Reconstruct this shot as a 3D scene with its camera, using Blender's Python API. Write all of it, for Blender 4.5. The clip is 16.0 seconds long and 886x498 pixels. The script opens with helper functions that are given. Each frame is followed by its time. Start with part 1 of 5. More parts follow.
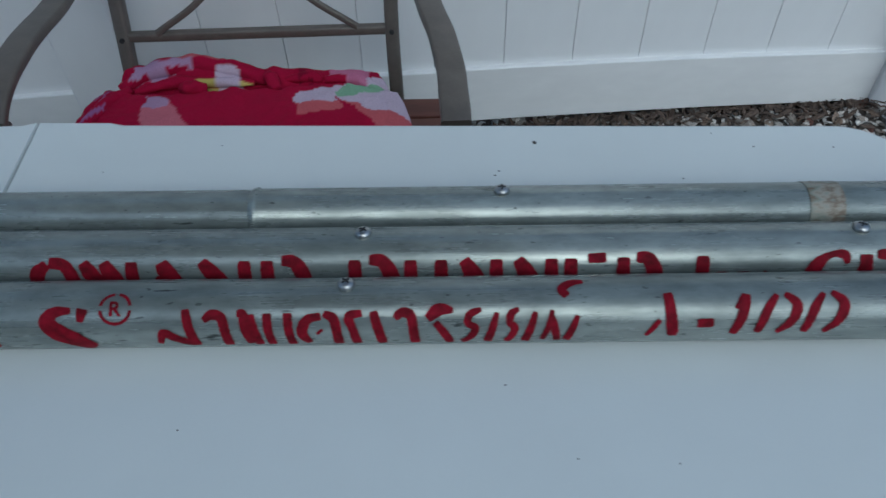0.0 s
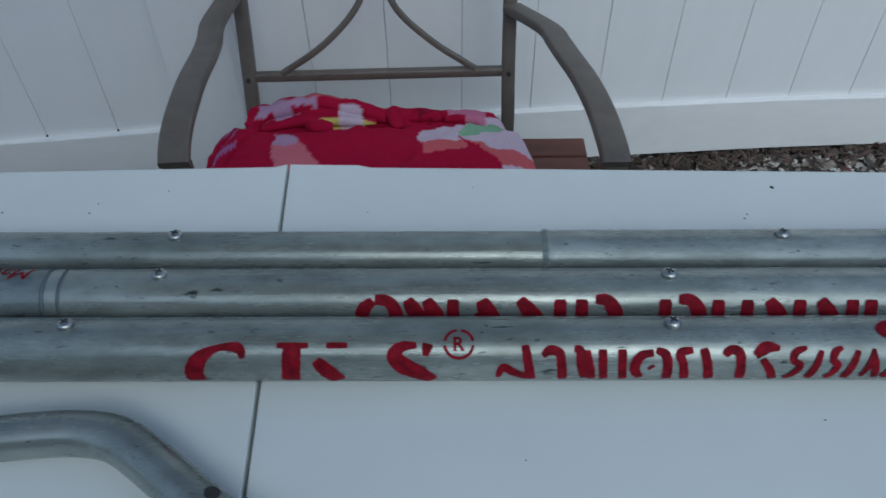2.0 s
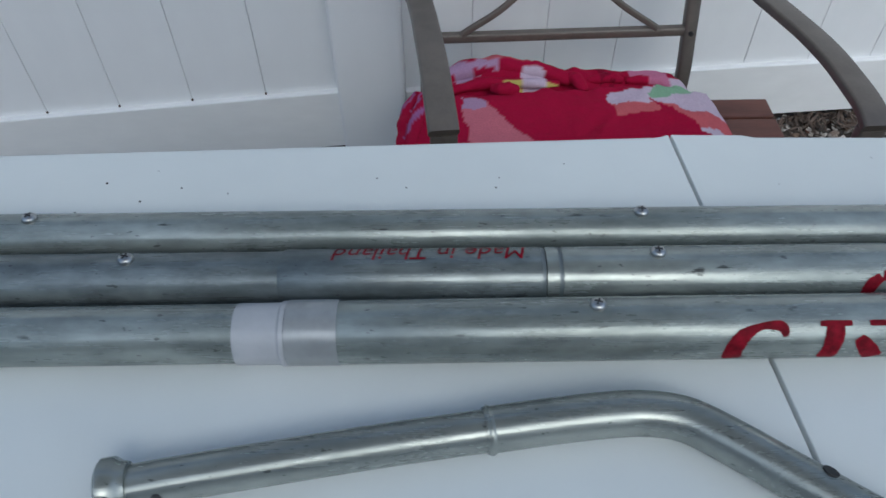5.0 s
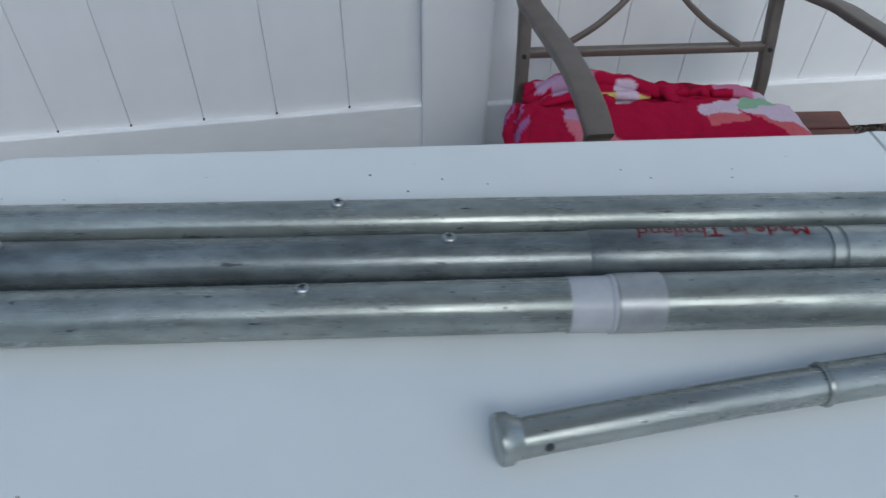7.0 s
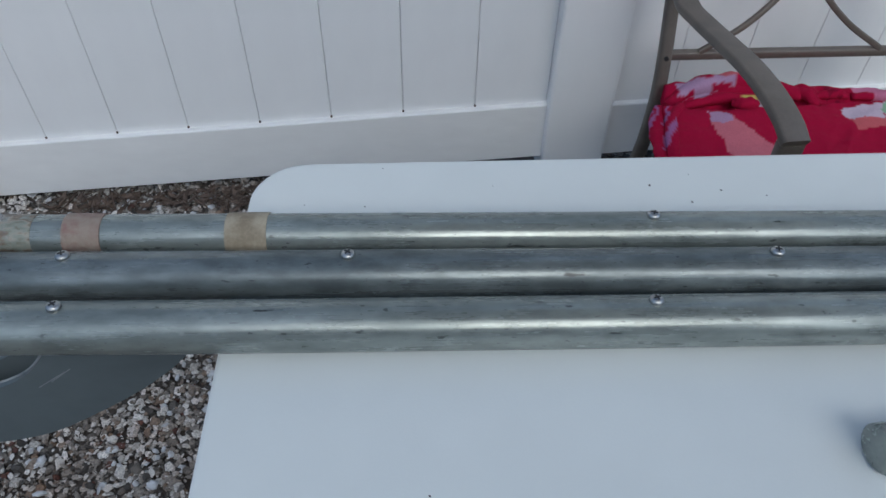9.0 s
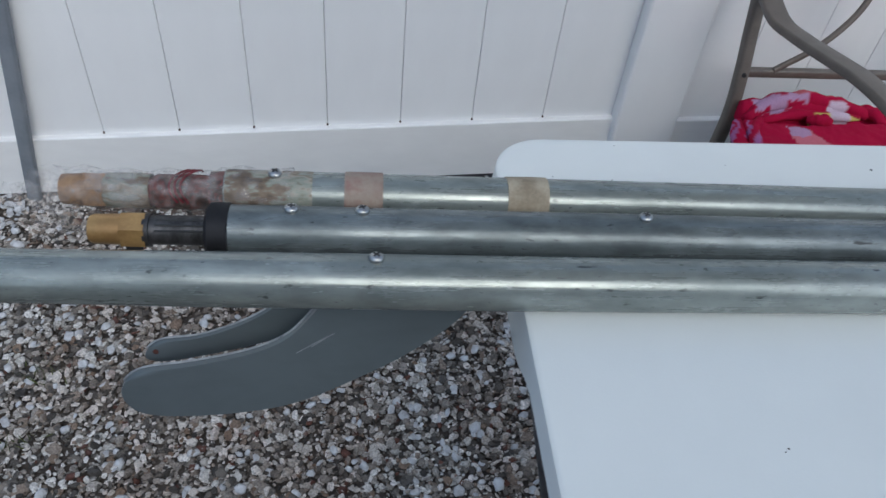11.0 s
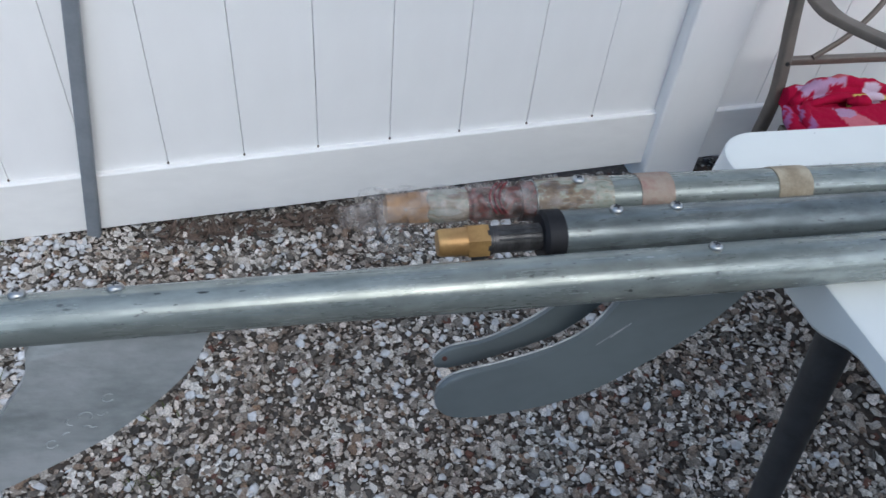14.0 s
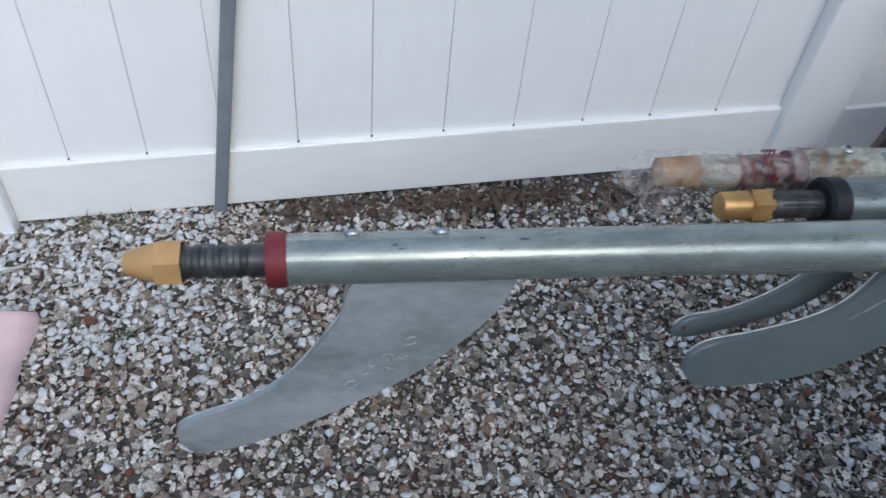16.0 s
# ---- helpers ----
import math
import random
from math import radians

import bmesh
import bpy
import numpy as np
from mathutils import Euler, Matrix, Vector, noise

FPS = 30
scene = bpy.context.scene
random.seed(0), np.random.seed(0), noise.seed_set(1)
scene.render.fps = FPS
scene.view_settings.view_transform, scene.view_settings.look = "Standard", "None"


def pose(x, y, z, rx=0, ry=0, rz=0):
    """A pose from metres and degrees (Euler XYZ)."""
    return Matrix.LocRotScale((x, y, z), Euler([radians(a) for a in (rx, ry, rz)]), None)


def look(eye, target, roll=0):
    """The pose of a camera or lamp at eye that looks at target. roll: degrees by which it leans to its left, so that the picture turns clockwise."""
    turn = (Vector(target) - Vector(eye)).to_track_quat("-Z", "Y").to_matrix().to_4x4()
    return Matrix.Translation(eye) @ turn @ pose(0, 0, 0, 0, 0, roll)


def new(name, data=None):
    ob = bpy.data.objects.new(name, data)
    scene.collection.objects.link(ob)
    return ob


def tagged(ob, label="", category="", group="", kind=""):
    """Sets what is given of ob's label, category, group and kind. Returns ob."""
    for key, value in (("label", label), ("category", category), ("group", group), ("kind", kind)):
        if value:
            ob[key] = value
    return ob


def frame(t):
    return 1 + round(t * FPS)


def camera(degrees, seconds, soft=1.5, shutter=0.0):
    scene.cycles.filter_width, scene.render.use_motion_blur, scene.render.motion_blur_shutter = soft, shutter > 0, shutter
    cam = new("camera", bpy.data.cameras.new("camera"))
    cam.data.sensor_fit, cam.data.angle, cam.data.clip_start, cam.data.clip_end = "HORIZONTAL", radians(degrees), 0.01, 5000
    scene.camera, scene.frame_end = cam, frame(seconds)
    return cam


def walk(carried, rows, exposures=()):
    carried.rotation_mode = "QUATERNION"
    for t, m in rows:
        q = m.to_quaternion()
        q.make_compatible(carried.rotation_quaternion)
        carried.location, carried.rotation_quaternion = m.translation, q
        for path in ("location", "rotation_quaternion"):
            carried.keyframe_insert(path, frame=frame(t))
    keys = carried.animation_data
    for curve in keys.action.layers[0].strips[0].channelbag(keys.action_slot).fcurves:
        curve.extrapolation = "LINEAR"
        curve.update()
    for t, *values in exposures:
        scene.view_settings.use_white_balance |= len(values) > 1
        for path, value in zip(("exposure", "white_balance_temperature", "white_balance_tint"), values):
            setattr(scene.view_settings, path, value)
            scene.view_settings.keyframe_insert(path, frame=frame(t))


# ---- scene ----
cam = camera(62.7, 16.0, soft=1.5, shutter=0.35)
PATH = [
    (0, (-0.115, 0.128, 1.111), (-0.136, 1.482, -0.361), -1.4),
    (0.5, (-0.168, 0.131, 1.099), (-0.182, 1.51, -0.349), -1.3),
    (1, (-0.206, 0.132, 1.108), (-0.208, 1.542, -0.31), -0.5),
    (1.5, (-0.272, 0.123, 1.115), (-0.273, 1.54, -0.296), -0.7),
    (2, (-0.314, 0.112, 1.137), (-0.343, 1.531, -0.272), -1.1),
    (2.5, (-0.345, 0.137, 1.136), (-0.447, 1.514, -0.31), -3.2),
    (3, (-0.4, 0.156, 1.134), (-0.521, 1.514, -0.33), -2.5),
    (3.5, (-0.482, 0.138, 1.131), (-0.535, 1.469, -0.36), -2.8),
    (4, (-0.55, 0.121, 1.138), (-0.556, 1.462, -0.346), -1.3),
    (4.2, (-0.577, 0.126, 1.149), (-0.57, 1.43, -0.368), -1.1),
    (6.3, (-0.771, 0.114, 1.144), (-0.799, 1.506, -0.293), -0.6),
    (6.5, (-0.799, 0.098, 1.153), (-0.804, 1.466, -0.306), -0.1),
    (7, (-0.899, 0.079, 1.157), (-0.81, 1.457, -0.29), 1.4),
    (7.5, (-1.004, 0.074, 1.154), (-0.891, 1.467, -0.276), 2.7),
    (8, (-1.072, 0.083, 1.148), (-0.928, 1.468, -0.287), 3.2),
    (8.5, (-1.128, 0.073, 1.162), (-0.963, 1.419, -0.308), 3.6),
    (9, (-1.137, 0.085, 1.178), (-1.083, 1.445, -0.287), 1.1),
    (9.5, (-1.175, 0.075, 1.177), (-1.104, 1.46, -0.264), 3.4),
    (10, (-1.271, 0.066, 1.16), (-1.125, 1.477, -0.249), 4.7),
    (10.2, (-1.306, 0.06, 1.151), (-1.126, 1.487, -0.239), 5.9),
    (12.3, (-1.524, 0.076, 1.121), (-1.254, 1.458, -0.299), 6.0),
    (12.5, (-1.554, 0.079, 1.125), (-1.241, 1.469, -0.279), 6.6),
    (13, (-1.607, 0.078, 1.128), (-1.24, 1.472, -0.258), 7.2),
    (13.5, (-1.651, 0.059, 1.131), (-1.267, 1.452, -0.252), 7.4),
    (14, (-1.69, 0.062, 1.13), (-1.313, 1.469, -0.24), 6.4),
    (14.5, (-1.731, 0.064, 1.129), (-1.376, 1.488, -0.23), 6.0),
    (15, (-1.776, 0.062, 1.119), (-1.453, 1.479, -0.253), 6.4),
    (15.5, (-1.822, 0.064, 1.115), (-1.528, 1.491, -0.255), 5.5),
    (16, (-1.873, 0.064, 1.095), (-1.592, 1.486, -0.279), 6.1),
]
walk(cam, [(t, look(eye, target, roll)) for t, eye, target, roll in PATH],
     exposures=[(0.0, -0.70, 4880, -3), (2.0, -0.64, 4940, -2), (3.0, -0.70, 5020, 0), (4.0, -0.27, 5130, 1), (6.5, -0.22, 5190, 2), (9.0, -0.20, 5250, 3), (12.5, 0.26, 5350, 4), (14.0, 0.34, 5350, 4), (16.0, 0.36, 5350, 4)])

# ---- world and light: open shade, soft sky ----
world = bpy.data.worlds.new("sky")
scene.world = world
world.use_nodes = True
wn = world.node_tree
sky = wn.nodes.new("ShaderNodeTexSky")
sky.sky_type = 'NISHITA'
sky.sun_disc = False
sky.sun_elevation, sky.sun_rotation = radians(42), radians(167)
sky.dust_density, sky.air_density = 5.0, 1.0
wn.links.new(sky.outputs[0], wn.nodes["Background"].inputs[0])
wn.nodes["Background"].inputs[1].default_value = 0.15
sun = new("sun", bpy.data.lights.new("sun", 'SUN'))
sun.data.energy, sun.data.angle, sun.data.color = 0.70, radians(155), (1.0, 0.95, 0.89)
sun.matrix_world = look((0.17, -0.72, 0.66), (0, 0, 0))


# ---- materials ----
def mat(name, color, rough=0.5, metal=0.0, var=0.12, scale=20.0, stretch=(1, 1, 1), bump=0.0, bump_scale=80.0,
        color2=None, spec=0.5, rough_var=0.0):
    """A surface with a main colour, two scales of variation and fine relief, in metres."""
    m = bpy.data.materials.new(name)
    m.use_nodes = True
    nt = m.node_tree
    N, L = nt.nodes, nt.links
    b = N["Principled BSDF"]
    tc = N.new("ShaderNodeTexCoord")
    mp = N.new("ShaderNodeMapping")
    mp.inputs["Scale"].default_value = stretch
    L.new(tc.outputs["Object"], mp.inputs[0])
    n1 = N.new("ShaderNodeTexNoise")
    n1.inputs["Scale"].default_value, n1.inputs["Detail"].default_value = scale, 6
    n2 = N.new("ShaderNodeTexNoise")
    n2.inputs["Scale"].default_value, n2.inputs["Detail"].default_value = scale * 7.3, 4
    L.new(mp.outputs[0], n1.inputs[0])
    L.new(mp.outputs[0], n2.inputs[0])
    add = N.new("ShaderNodeMath")
    add.operation = 'MULTIPLY_ADD'
    add.inputs[1].default_value = 0.35
    L.new(n2.outputs[0], add.inputs[0])
    L.new(n1.outputs[0], add.inputs[2])
    ramp = N.new("ShaderNodeValToRGB")
    lo = [c * (1 - var) for c in color] if color2 is None else color2
    hi = [min(1, c * (1 + var)) for c in color] if color2 is None else color
    ramp.color_ramp.elements[0].position, ramp.color_ramp.elements[1].position = 0.5, 0.85
    ramp.color_ramp.elements[0].color = (*lo, 1)
    ramp.color_ramp.elements[1].color = (*hi, 1)
    L.new(add.outputs[0], ramp.inputs[0])
    L.new(ramp.outputs[0], b.inputs["Base Color"])
    b.inputs["Metallic"].default_value = metal
    b.inputs["Specular IOR Level"].default_value = spec
    b.inputs["Roughness"].default_value = rough
    if rough_var:
        mr = N.new("ShaderNodeMapRange")
        mr.inputs[1].default_value, mr.inputs[2].default_value = 0.45, 0.9
        mr.inputs[3].default_value, mr.inputs[4].default_value = rough + rough_var, rough - rough_var
        L.new(add.outputs[0], mr.inputs[0])
        L.new(mr.outputs[0], b.inputs["Roughness"])
    if bump:
        n3 = N.new("ShaderNodeTexNoise")
        n3.inputs["Scale"].default_value, n3.inputs["Detail"].default_value = bump_scale, 5
        L.new(mp.outputs[0], n3.inputs[0])
        bp = N.new("ShaderNodeBump")
        bp.inputs["Strength"].default_value, bp.inputs["Distance"].default_value = bump, 0.002
        L.new(n3.outputs[0], bp.inputs["Height"])
        L.new(bp.outputs[0], b.inputs["Normal"])
    return m


def zinc(name, light, dark, rough, metal=0.6, lengthwise=1.0, mottle=0.12):
    """Weathered galvanised steel: long scratches, dull cloudy patches, dark scars and pits."""
    m = bpy.data.materials.new(name)
    m.use_nodes = True
    nt = m.node_tree
    N, L = nt.nodes, nt.links
    b = N["Principled BSDF"]
    tc = N.new("ShaderNodeTexCoord")

    def field(scale, detail, stretch, rough_noise=0.6):
        mp = N.new("ShaderNodeMapping")
        mp.inputs["Scale"].default_value = stretch
        L.new(tc.outputs["Object"], mp.inputs[0])
        n = N.new("ShaderNodeTexNoise")
        n.inputs["Scale"].default_value, n.inputs["Detail"].default_value, n.inputs["Roughness"].default_value = scale, detail, rough_noise
        L.new(mp.outputs[0], n.inputs[0])
        return n.outputs[0]

    def span(out, lo, hi, a0, a1):
        mr = N.new("ShaderNodeMapRange")
        mr.inputs[1].default_value, mr.inputs[2].default_value, mr.inputs[3].default_value, mr.inputs[4].default_value = lo, hi, a0, a1
        L.new(out, mr.inputs[0])
        return mr.outputs[0]

    def times(p, q):
        mu = N.new("ShaderNodeMath")
        mu.operation = 'MULTIPLY'
        L.new(p, mu.inputs[0])
        L.new(q, mu.inputs[1])
        return mu.outputs[0]

    cloud = field(26, 6, (0.28, 1, 1), 0.66)
    blotch = field(85, 5, (0.45, 1, 1), 0.62)
    streak = field(380, 4, (0.035, 1, 1) if lengthwise else (0.6, 1, 1))
    scratch = field(800, 2, (0.015, 1, 1) if lengthwise else (0.5, 1, 1))
    pit = field(300, 3, (0.4, 1, 1), 0.5)
    scar = field(120, 4, (0.22, 1.2, 1.2), 0.55)
    ramp = N.new("ShaderNodeValToRGB")
    ramp.color_ramp.elements[0].position, ramp.color_ramp.elements[1].position = 0.36, 0.66
    ramp.color_ramp.elements[0].color, ramp.color_ramp.elements[1].color = (*dark, 1), (*light, 1)
    L.new(cloud, ramp.inputs[0])
    tone = times(times(span(streak, 0.3, 0.7, 0.97, 1.03), span(scratch, 0.66, 0.76, 1.0, 1.12)), span(blotch, 0.35, 0.65, 1 - mottle, 1 + 0.6 * mottle))
    tone = times(tone, span(pit, 0.280, 0.325, 0.35, 1.0))
    where = field(9, 2, (0.8, 1, 1))
    gate = N.new("ShaderNodeMath")
    gate.operation = 'MULTIPLY_ADD'
    gate.inputs[1].default_value = 0.55
    L.new(where, gate.inputs[0])
    L.new(scar, gate.inputs[2])
    tone = times(tone, span(gate.outputs[0], 0.520, 0.558, 0.18, 1.0))
    mx = N.new("ShaderNodeMix")
    mx.data_type, mx.blend_type = 'RGBA', 'MULTIPLY'
    mx.inputs[0].default_value = 1.0
    L.new(ramp.outputs[0], mx.inputs[6])
    L.new(tone, mx.inputs[7])
    L.new(mx.outputs[2], b.inputs["Base Color"])
    b.inputs["Metallic"].default_value = metal
    L.new(times(span(cloud, 0.35, 0.65, rough + 0.10, rough - 0.07), span(streak, 0.3, 0.7, 1.15, 0.88)), b.inputs["Roughness"])
    bp = N.new("ShaderNodeBump")
    bp.inputs["Strength"].default_value, bp.inputs["Distance"].default_value = 0.12, 0.0010
    L.new(streak, bp.inputs["Height"])
    L.new(bp.outputs[0], b.inputs["Normal"])
    return m


def stones_mat(name, per_island):
    """Shell and pebble gravel: every stone its own grey, white, tan or rust."""
    m = bpy.data.materials.new(name)
    m.use_nodes = True
    nt = m.node_tree
    N, L = nt.nodes, nt.links
    b = N["Principled BSDF"]
    if per_island:
        src_out = N.new("ShaderNodeNewGeometry").outputs["Random Per Island"]
    else:
        src_out = N.new("ShaderNodeObjectInfo").outputs["Random"]
    ramp = N.new("ShaderNodeValToRGB")
    cr = ramp.color_ramp
    cr.interpolation = 'LINEAR'
    stops = [(0.0, (0.035, 0.030, 0.025)), (0.12, (0.110, 0.099, 0.085)), (0.26, (0.200, 0.177, 0.150)), (0.42, (0.310, 0.281, 0.244)),
             (0.50, (0.220, 0.153, 0.103)), (0.56, (0.380, 0.355, 0.315)), (0.70, (0.500, 0.478, 0.432)), (0.84, (0.700, 0.685, 0.644)),
             (0.965, (0.740, 0.699, 0.649)), (0.972, (0.150, 0.064, 0.042)), (1.0, (0.090, 0.039, 0.028))]
    cr.elements[0].position, cr.elements[0].color = 0.0, (*stops[0][1], 1)
    cr.elements[1].position, cr.elements[1].color = 1.0, (*stops[-1][1], 1)
    for p, c in stops[1:-1]:
        cr.elements.new(p).color = (*c, 1)
    L.new(src_out, ramp.inputs[0])
    tc = N.new("ShaderNodeTexCoord")
    n = N.new("ShaderNodeTexNoise")
    n.inputs["Scale"].default_value, n.inputs["Detail"].default_value = 300, 6
    L.new(tc.outputs["Object"], n.inputs[0])
    mr = N.new("ShaderNodeMapRange")
    mr.inputs[1].default_value, mr.inputs[2].default_value, mr.inputs[3].default_value, mr.inputs[4].default_value = 0.32, 0.68, 0.55, 1.28
    L.new(n.outputs[0], mr.inputs[0])
    mx = N.new("ShaderNodeMix")
    mx.data_type, mx.blend_type = 'RGBA', 'MULTIPLY'
    mx.inputs[0].default_value = 1
    L.new(ramp.outputs[0], mx.inputs[6])
    L.new(mr.outputs[0], mx.inputs[7])
    big = N.new("ShaderNodeTexNoise")
    big.inputs["Scale"].default_value, big.inputs["Detail"].default_value = 6.5, 4
    geo_pos = N.new("ShaderNodeNewGeometry")
    L.new(geo_pos.outputs["Position"], big.inputs[0])
    dirt = N.new("ShaderNodeValToRGB")
    dirt.color_ramp.elements[0].position, dirt.color_ramp.elements[1].position = 0.40, 0.60
    dirt.color_ramp.elements[0].color, dirt.color_ramp.elements[1].color = (0.87, 0.80, 0.75, 1), (1.0, 0.99, 0.98, 1)
    L.new(big.outputs[0], dirt.inputs[0])
    mx2 = N.new("ShaderNodeMix")
    mx2.data_type, mx2.blend_type = 'RGBA', 'MULTIPLY'
    mx2.inputs[0].default_value = 1
    L.new(mx.outputs[2], mx2.inputs[6])
    L.new(dirt.outputs[0], mx2.inputs[7])
    L.new(mx2.outputs[2], b.inputs["Base Color"])
    b.inputs["Roughness"].default_value = 0.75
    bp = N.new("ShaderNodeBump")
    bp.inputs["Strength"].default_value, bp.inputs["Distance"].default_value = 0.3, 0.001
    L.new(n.outputs[0], bp.inputs["Height"])
    L.new(bp.outputs[0], b.inputs["Normal"])
    return m


def towel_mat():
    """Crimson beach towel with pale, peach, lilac and green print."""
    m = bpy.data.materials.new("towel_print")
    m.use_nodes = True
    nt = m.node_tree
    N, L = nt.nodes, nt.links
    b = N["Principled BSDF"]
    tc = N.new("ShaderNodeTexCoord")
    ink = N.new("ShaderNodeAttribute")
    ink.attribute_name = "print"
    fz = N.new("ShaderNodeTexNoise")
    fz.inputs["Scale"].default_value, fz.inputs["Detail"].default_value = 420, 3
    L.new(tc.outputs["Object"], fz.inputs[0])
    mr = N.new("ShaderNodeMapRange")
    mr.inputs[3].default_value, mr.inputs[4].default_value = 0.75, 1.25
    L.new(fz.outputs[0], mr.inputs[0])
    mx = N.new("ShaderNodeMix")
    mx.data_type, mx.blend_type = 'RGBA', 'MULTIPLY'
    mx.inputs[0].default_value = 1
    L.new(ink.outputs["Color"], mx.inputs[6])
    L.new(mr.outputs[0], mx.inputs[7])
    L.new(mx.outputs[2], b.inputs["Base Color"])
    b.inputs["Roughness"].default_value = 0.95
    b.inputs["Specular IOR Level"].default_value = 0.15
    bp = N.new("ShaderNodeBump")
    bp.inputs["Strength"].default_value, bp.inputs["Distance"].default_value = 0.6, 0.002
    L.new(fz.outputs[0], bp.inputs["Height"])
    L.new(bp.outputs[0], b.inputs["Normal"])
    return m


def film_mat():
    """Crinkled clear plastic wrap, slightly milky."""
    m = bpy.data.materials.new("clear_wrap")
    m.use_nodes = True
    nt = m.node_tree
    N, L = nt.nodes, nt.links
    b = N["Principled BSDF"]
    b.inputs["Base Color"].default_value = (0.62, 0.58, 0.55, 1)
    b.inputs["Roughness"].default_value = 0.22
    tc = N.new("ShaderNodeTexCoord")
    n = N.new("ShaderNodeTexNoise")
    n.inputs["Scale"].default_value, n.inputs["Detail"].default_value = 110, 6
    n.inputs["Distortion"].default_value = 0.6
    L.new(tc.outputs["Object"], n.inputs[0])
    mr = N.new("ShaderNodeMapRange")
    mr.inputs[1].default_value, mr.inputs[2].default_value, mr.inputs[3].default_value, mr.inputs[4].default_value = 0.44, 0.74, 0.03, 0.38
    L.new(n.outputs[0], mr.inputs[0])
    L.new(mr.outputs[0], b.inputs["Alpha"])
    bp = N.new("ShaderNodeBump")
    bp.inputs["Strength"].default_value, bp.inputs["Distance"].default_value = 0.8, 0.003
    L.new(n.outputs[0], bp.inputs["Height"])
    L.new(bp.outputs[0], b.inputs["Normal"])
    return m


M_TABLE = mat("white_table_plastic", (0.745, 0.765, 0.735), 0.40, var=0.03, scale=3, bump=0.04, bump_scale=500)
M_VINYL = mat("white_vinyl", (0.84, 0.835, 0.825), 0.38, var=0.035, scale=2.2, stretch=(1, 1, 0.5), bump=0.04, bump_scale=60)
M_RAIL = mat("white_vinyl_rail", (0.83, 0.82, 0.795), 0.40, var=0.05, scale=4, stretch=(0.6, 1, 1.5), bump=0.04, bump_scale=60)
M_GROOVE = mat("dirty_groove", (0.70, 0.69, 0.68), 0.8, var=0.3, scale=14)
M_ZINC = zinc("galvanised_steel", (0.325, 0.350, 0.322), (0.212, 0.236, 0.222), 0.25, 0.45, 1.0, 0.20)
M_ZINC2 = zinc("dull_galvanised_steel", (0.235, 0.260, 0.255), (0.128, 0.148, 0.150), 0.27, 0.45, 1.0, 0.28)
M_BEND = zinc("bright_galvanised_steel", (0.340, 0.360, 0.330), (0.235, 0.255, 0.240), 0.22, 0.55, 1.0, 0.10)
M_FIN = mat("grey_painted_steel", (0.138, 0.160, 0.168), 0.36, 0.3, var=0.14, scale=9, stretch=(0.5, 1, 1), bump=0.12, bump_scale=60, rough_var=0.06)
M_FIN3 = mat("pale_cast_aluminium", (0.46, 0.475, 0.475), 0.36, 0.4, scale=16, stretch=(0.6, 1, 1.3), color2=(0.25, 0.27, 0.265), bump=0.5, bump_scale=90, rough_var=0.08)
M_WORN = mat("worn_bright_edge", (0.50, 0.51, 0.51), 0.4, 0.5, scale=60, color2=(0.24, 0.25, 0.26))
M_CHROME = mat("bright_screw_steel", (0.46, 0.46, 0.45), 0.34, 1.0, var=0.1, scale=200)
M_DARK = mat("dark_slot", (0.03, 0.03, 0.03), 0.7, var=0.2)
M_BRASS = mat("brass", (0.50, 0.32, 0.12), 0.40, 0.5, scale=60, color2=(0.34, 0.20, 0.075), bump=0.1, bump_scale=200)
M_BRASS2 = mat("dull_brass", (0.52, 0.32, 0.13), 0.5, 0.12, scale=40, color2=(0.42, 0.25, 0.10), bump=0.1, bump_scale=200)
M_RUBBER = mat("black_rubber", (0.014, 0.014, 0.016), 0.6, var=0.3, scale=60, spec=0.25)
M_SHAFT = mat("dark_oiled_steel", (0.10, 0.096, 0.096), 0.42, 0.5, scale=50, color2=(0.03, 0.03, 0.03), stretch=(2, 1, 1))
M_RED = mat("red_rubber", (0.15, 0.014, 0.02), 0.6, var=0.25, scale=80)
M_PAINT = mat("red_stencil_paint", (0.165, 0.002, 0.011), 0.65, var=0.4, scale=160, spec=0.12)
M_TAPE = mat("tan_masking_tape", (0.42, 0.36, 0.26), 0.75, scale=55, color2=(0.24, 0.195, 0.13), bump=0.2, bump_scale=200)
M_TAPE3 = mat("clear_tape_over_zinc", (0.36, 0.37, 0.37), 0.30, 0.3, var=0.12, scale=30, bump=0.06, bump_scale=150)
M_WHITETAPE = mat("pale_plastic_tape", (0.42, 0.425, 0.44), 0.38, var=0.06, scale=40, bump=0.06, bump_scale=150)
M_BRASS3 = mat("tarnished_brass", (0.36, 0.22, 0.11), 0.6, 0.1, scale=40, color2=(0.13, 0.075, 0.045), bump=0.2, bump_scale=200)


def stained(name, stops, scale, rough=0.6, stretch=(1, 1, 1)):
    """Blotched, weathered surface running through several stain colours."""
    m = mat(name, stops[0][1], rough, 0.1, scale=scale, stretch=stretch, bump=0.35, bump_scale=180, color2=stops[-1][1])
    ramp = [n for n in m.node_tree.nodes if n.bl_idname == "ShaderNodeValToRGB"][0].color_ramp
    ramp.elements[0].position, ramp.elements[1].position = stops[0][0], stops[-1][0]
    ramp.elements[0].color, ramp.elements[1].color = (*stops[0][1], 1), (*stops[-1][1], 1)
    for p, c in stops[1:-1]:
        ramp.elements.new(p).color = (*c, 1)
    return m


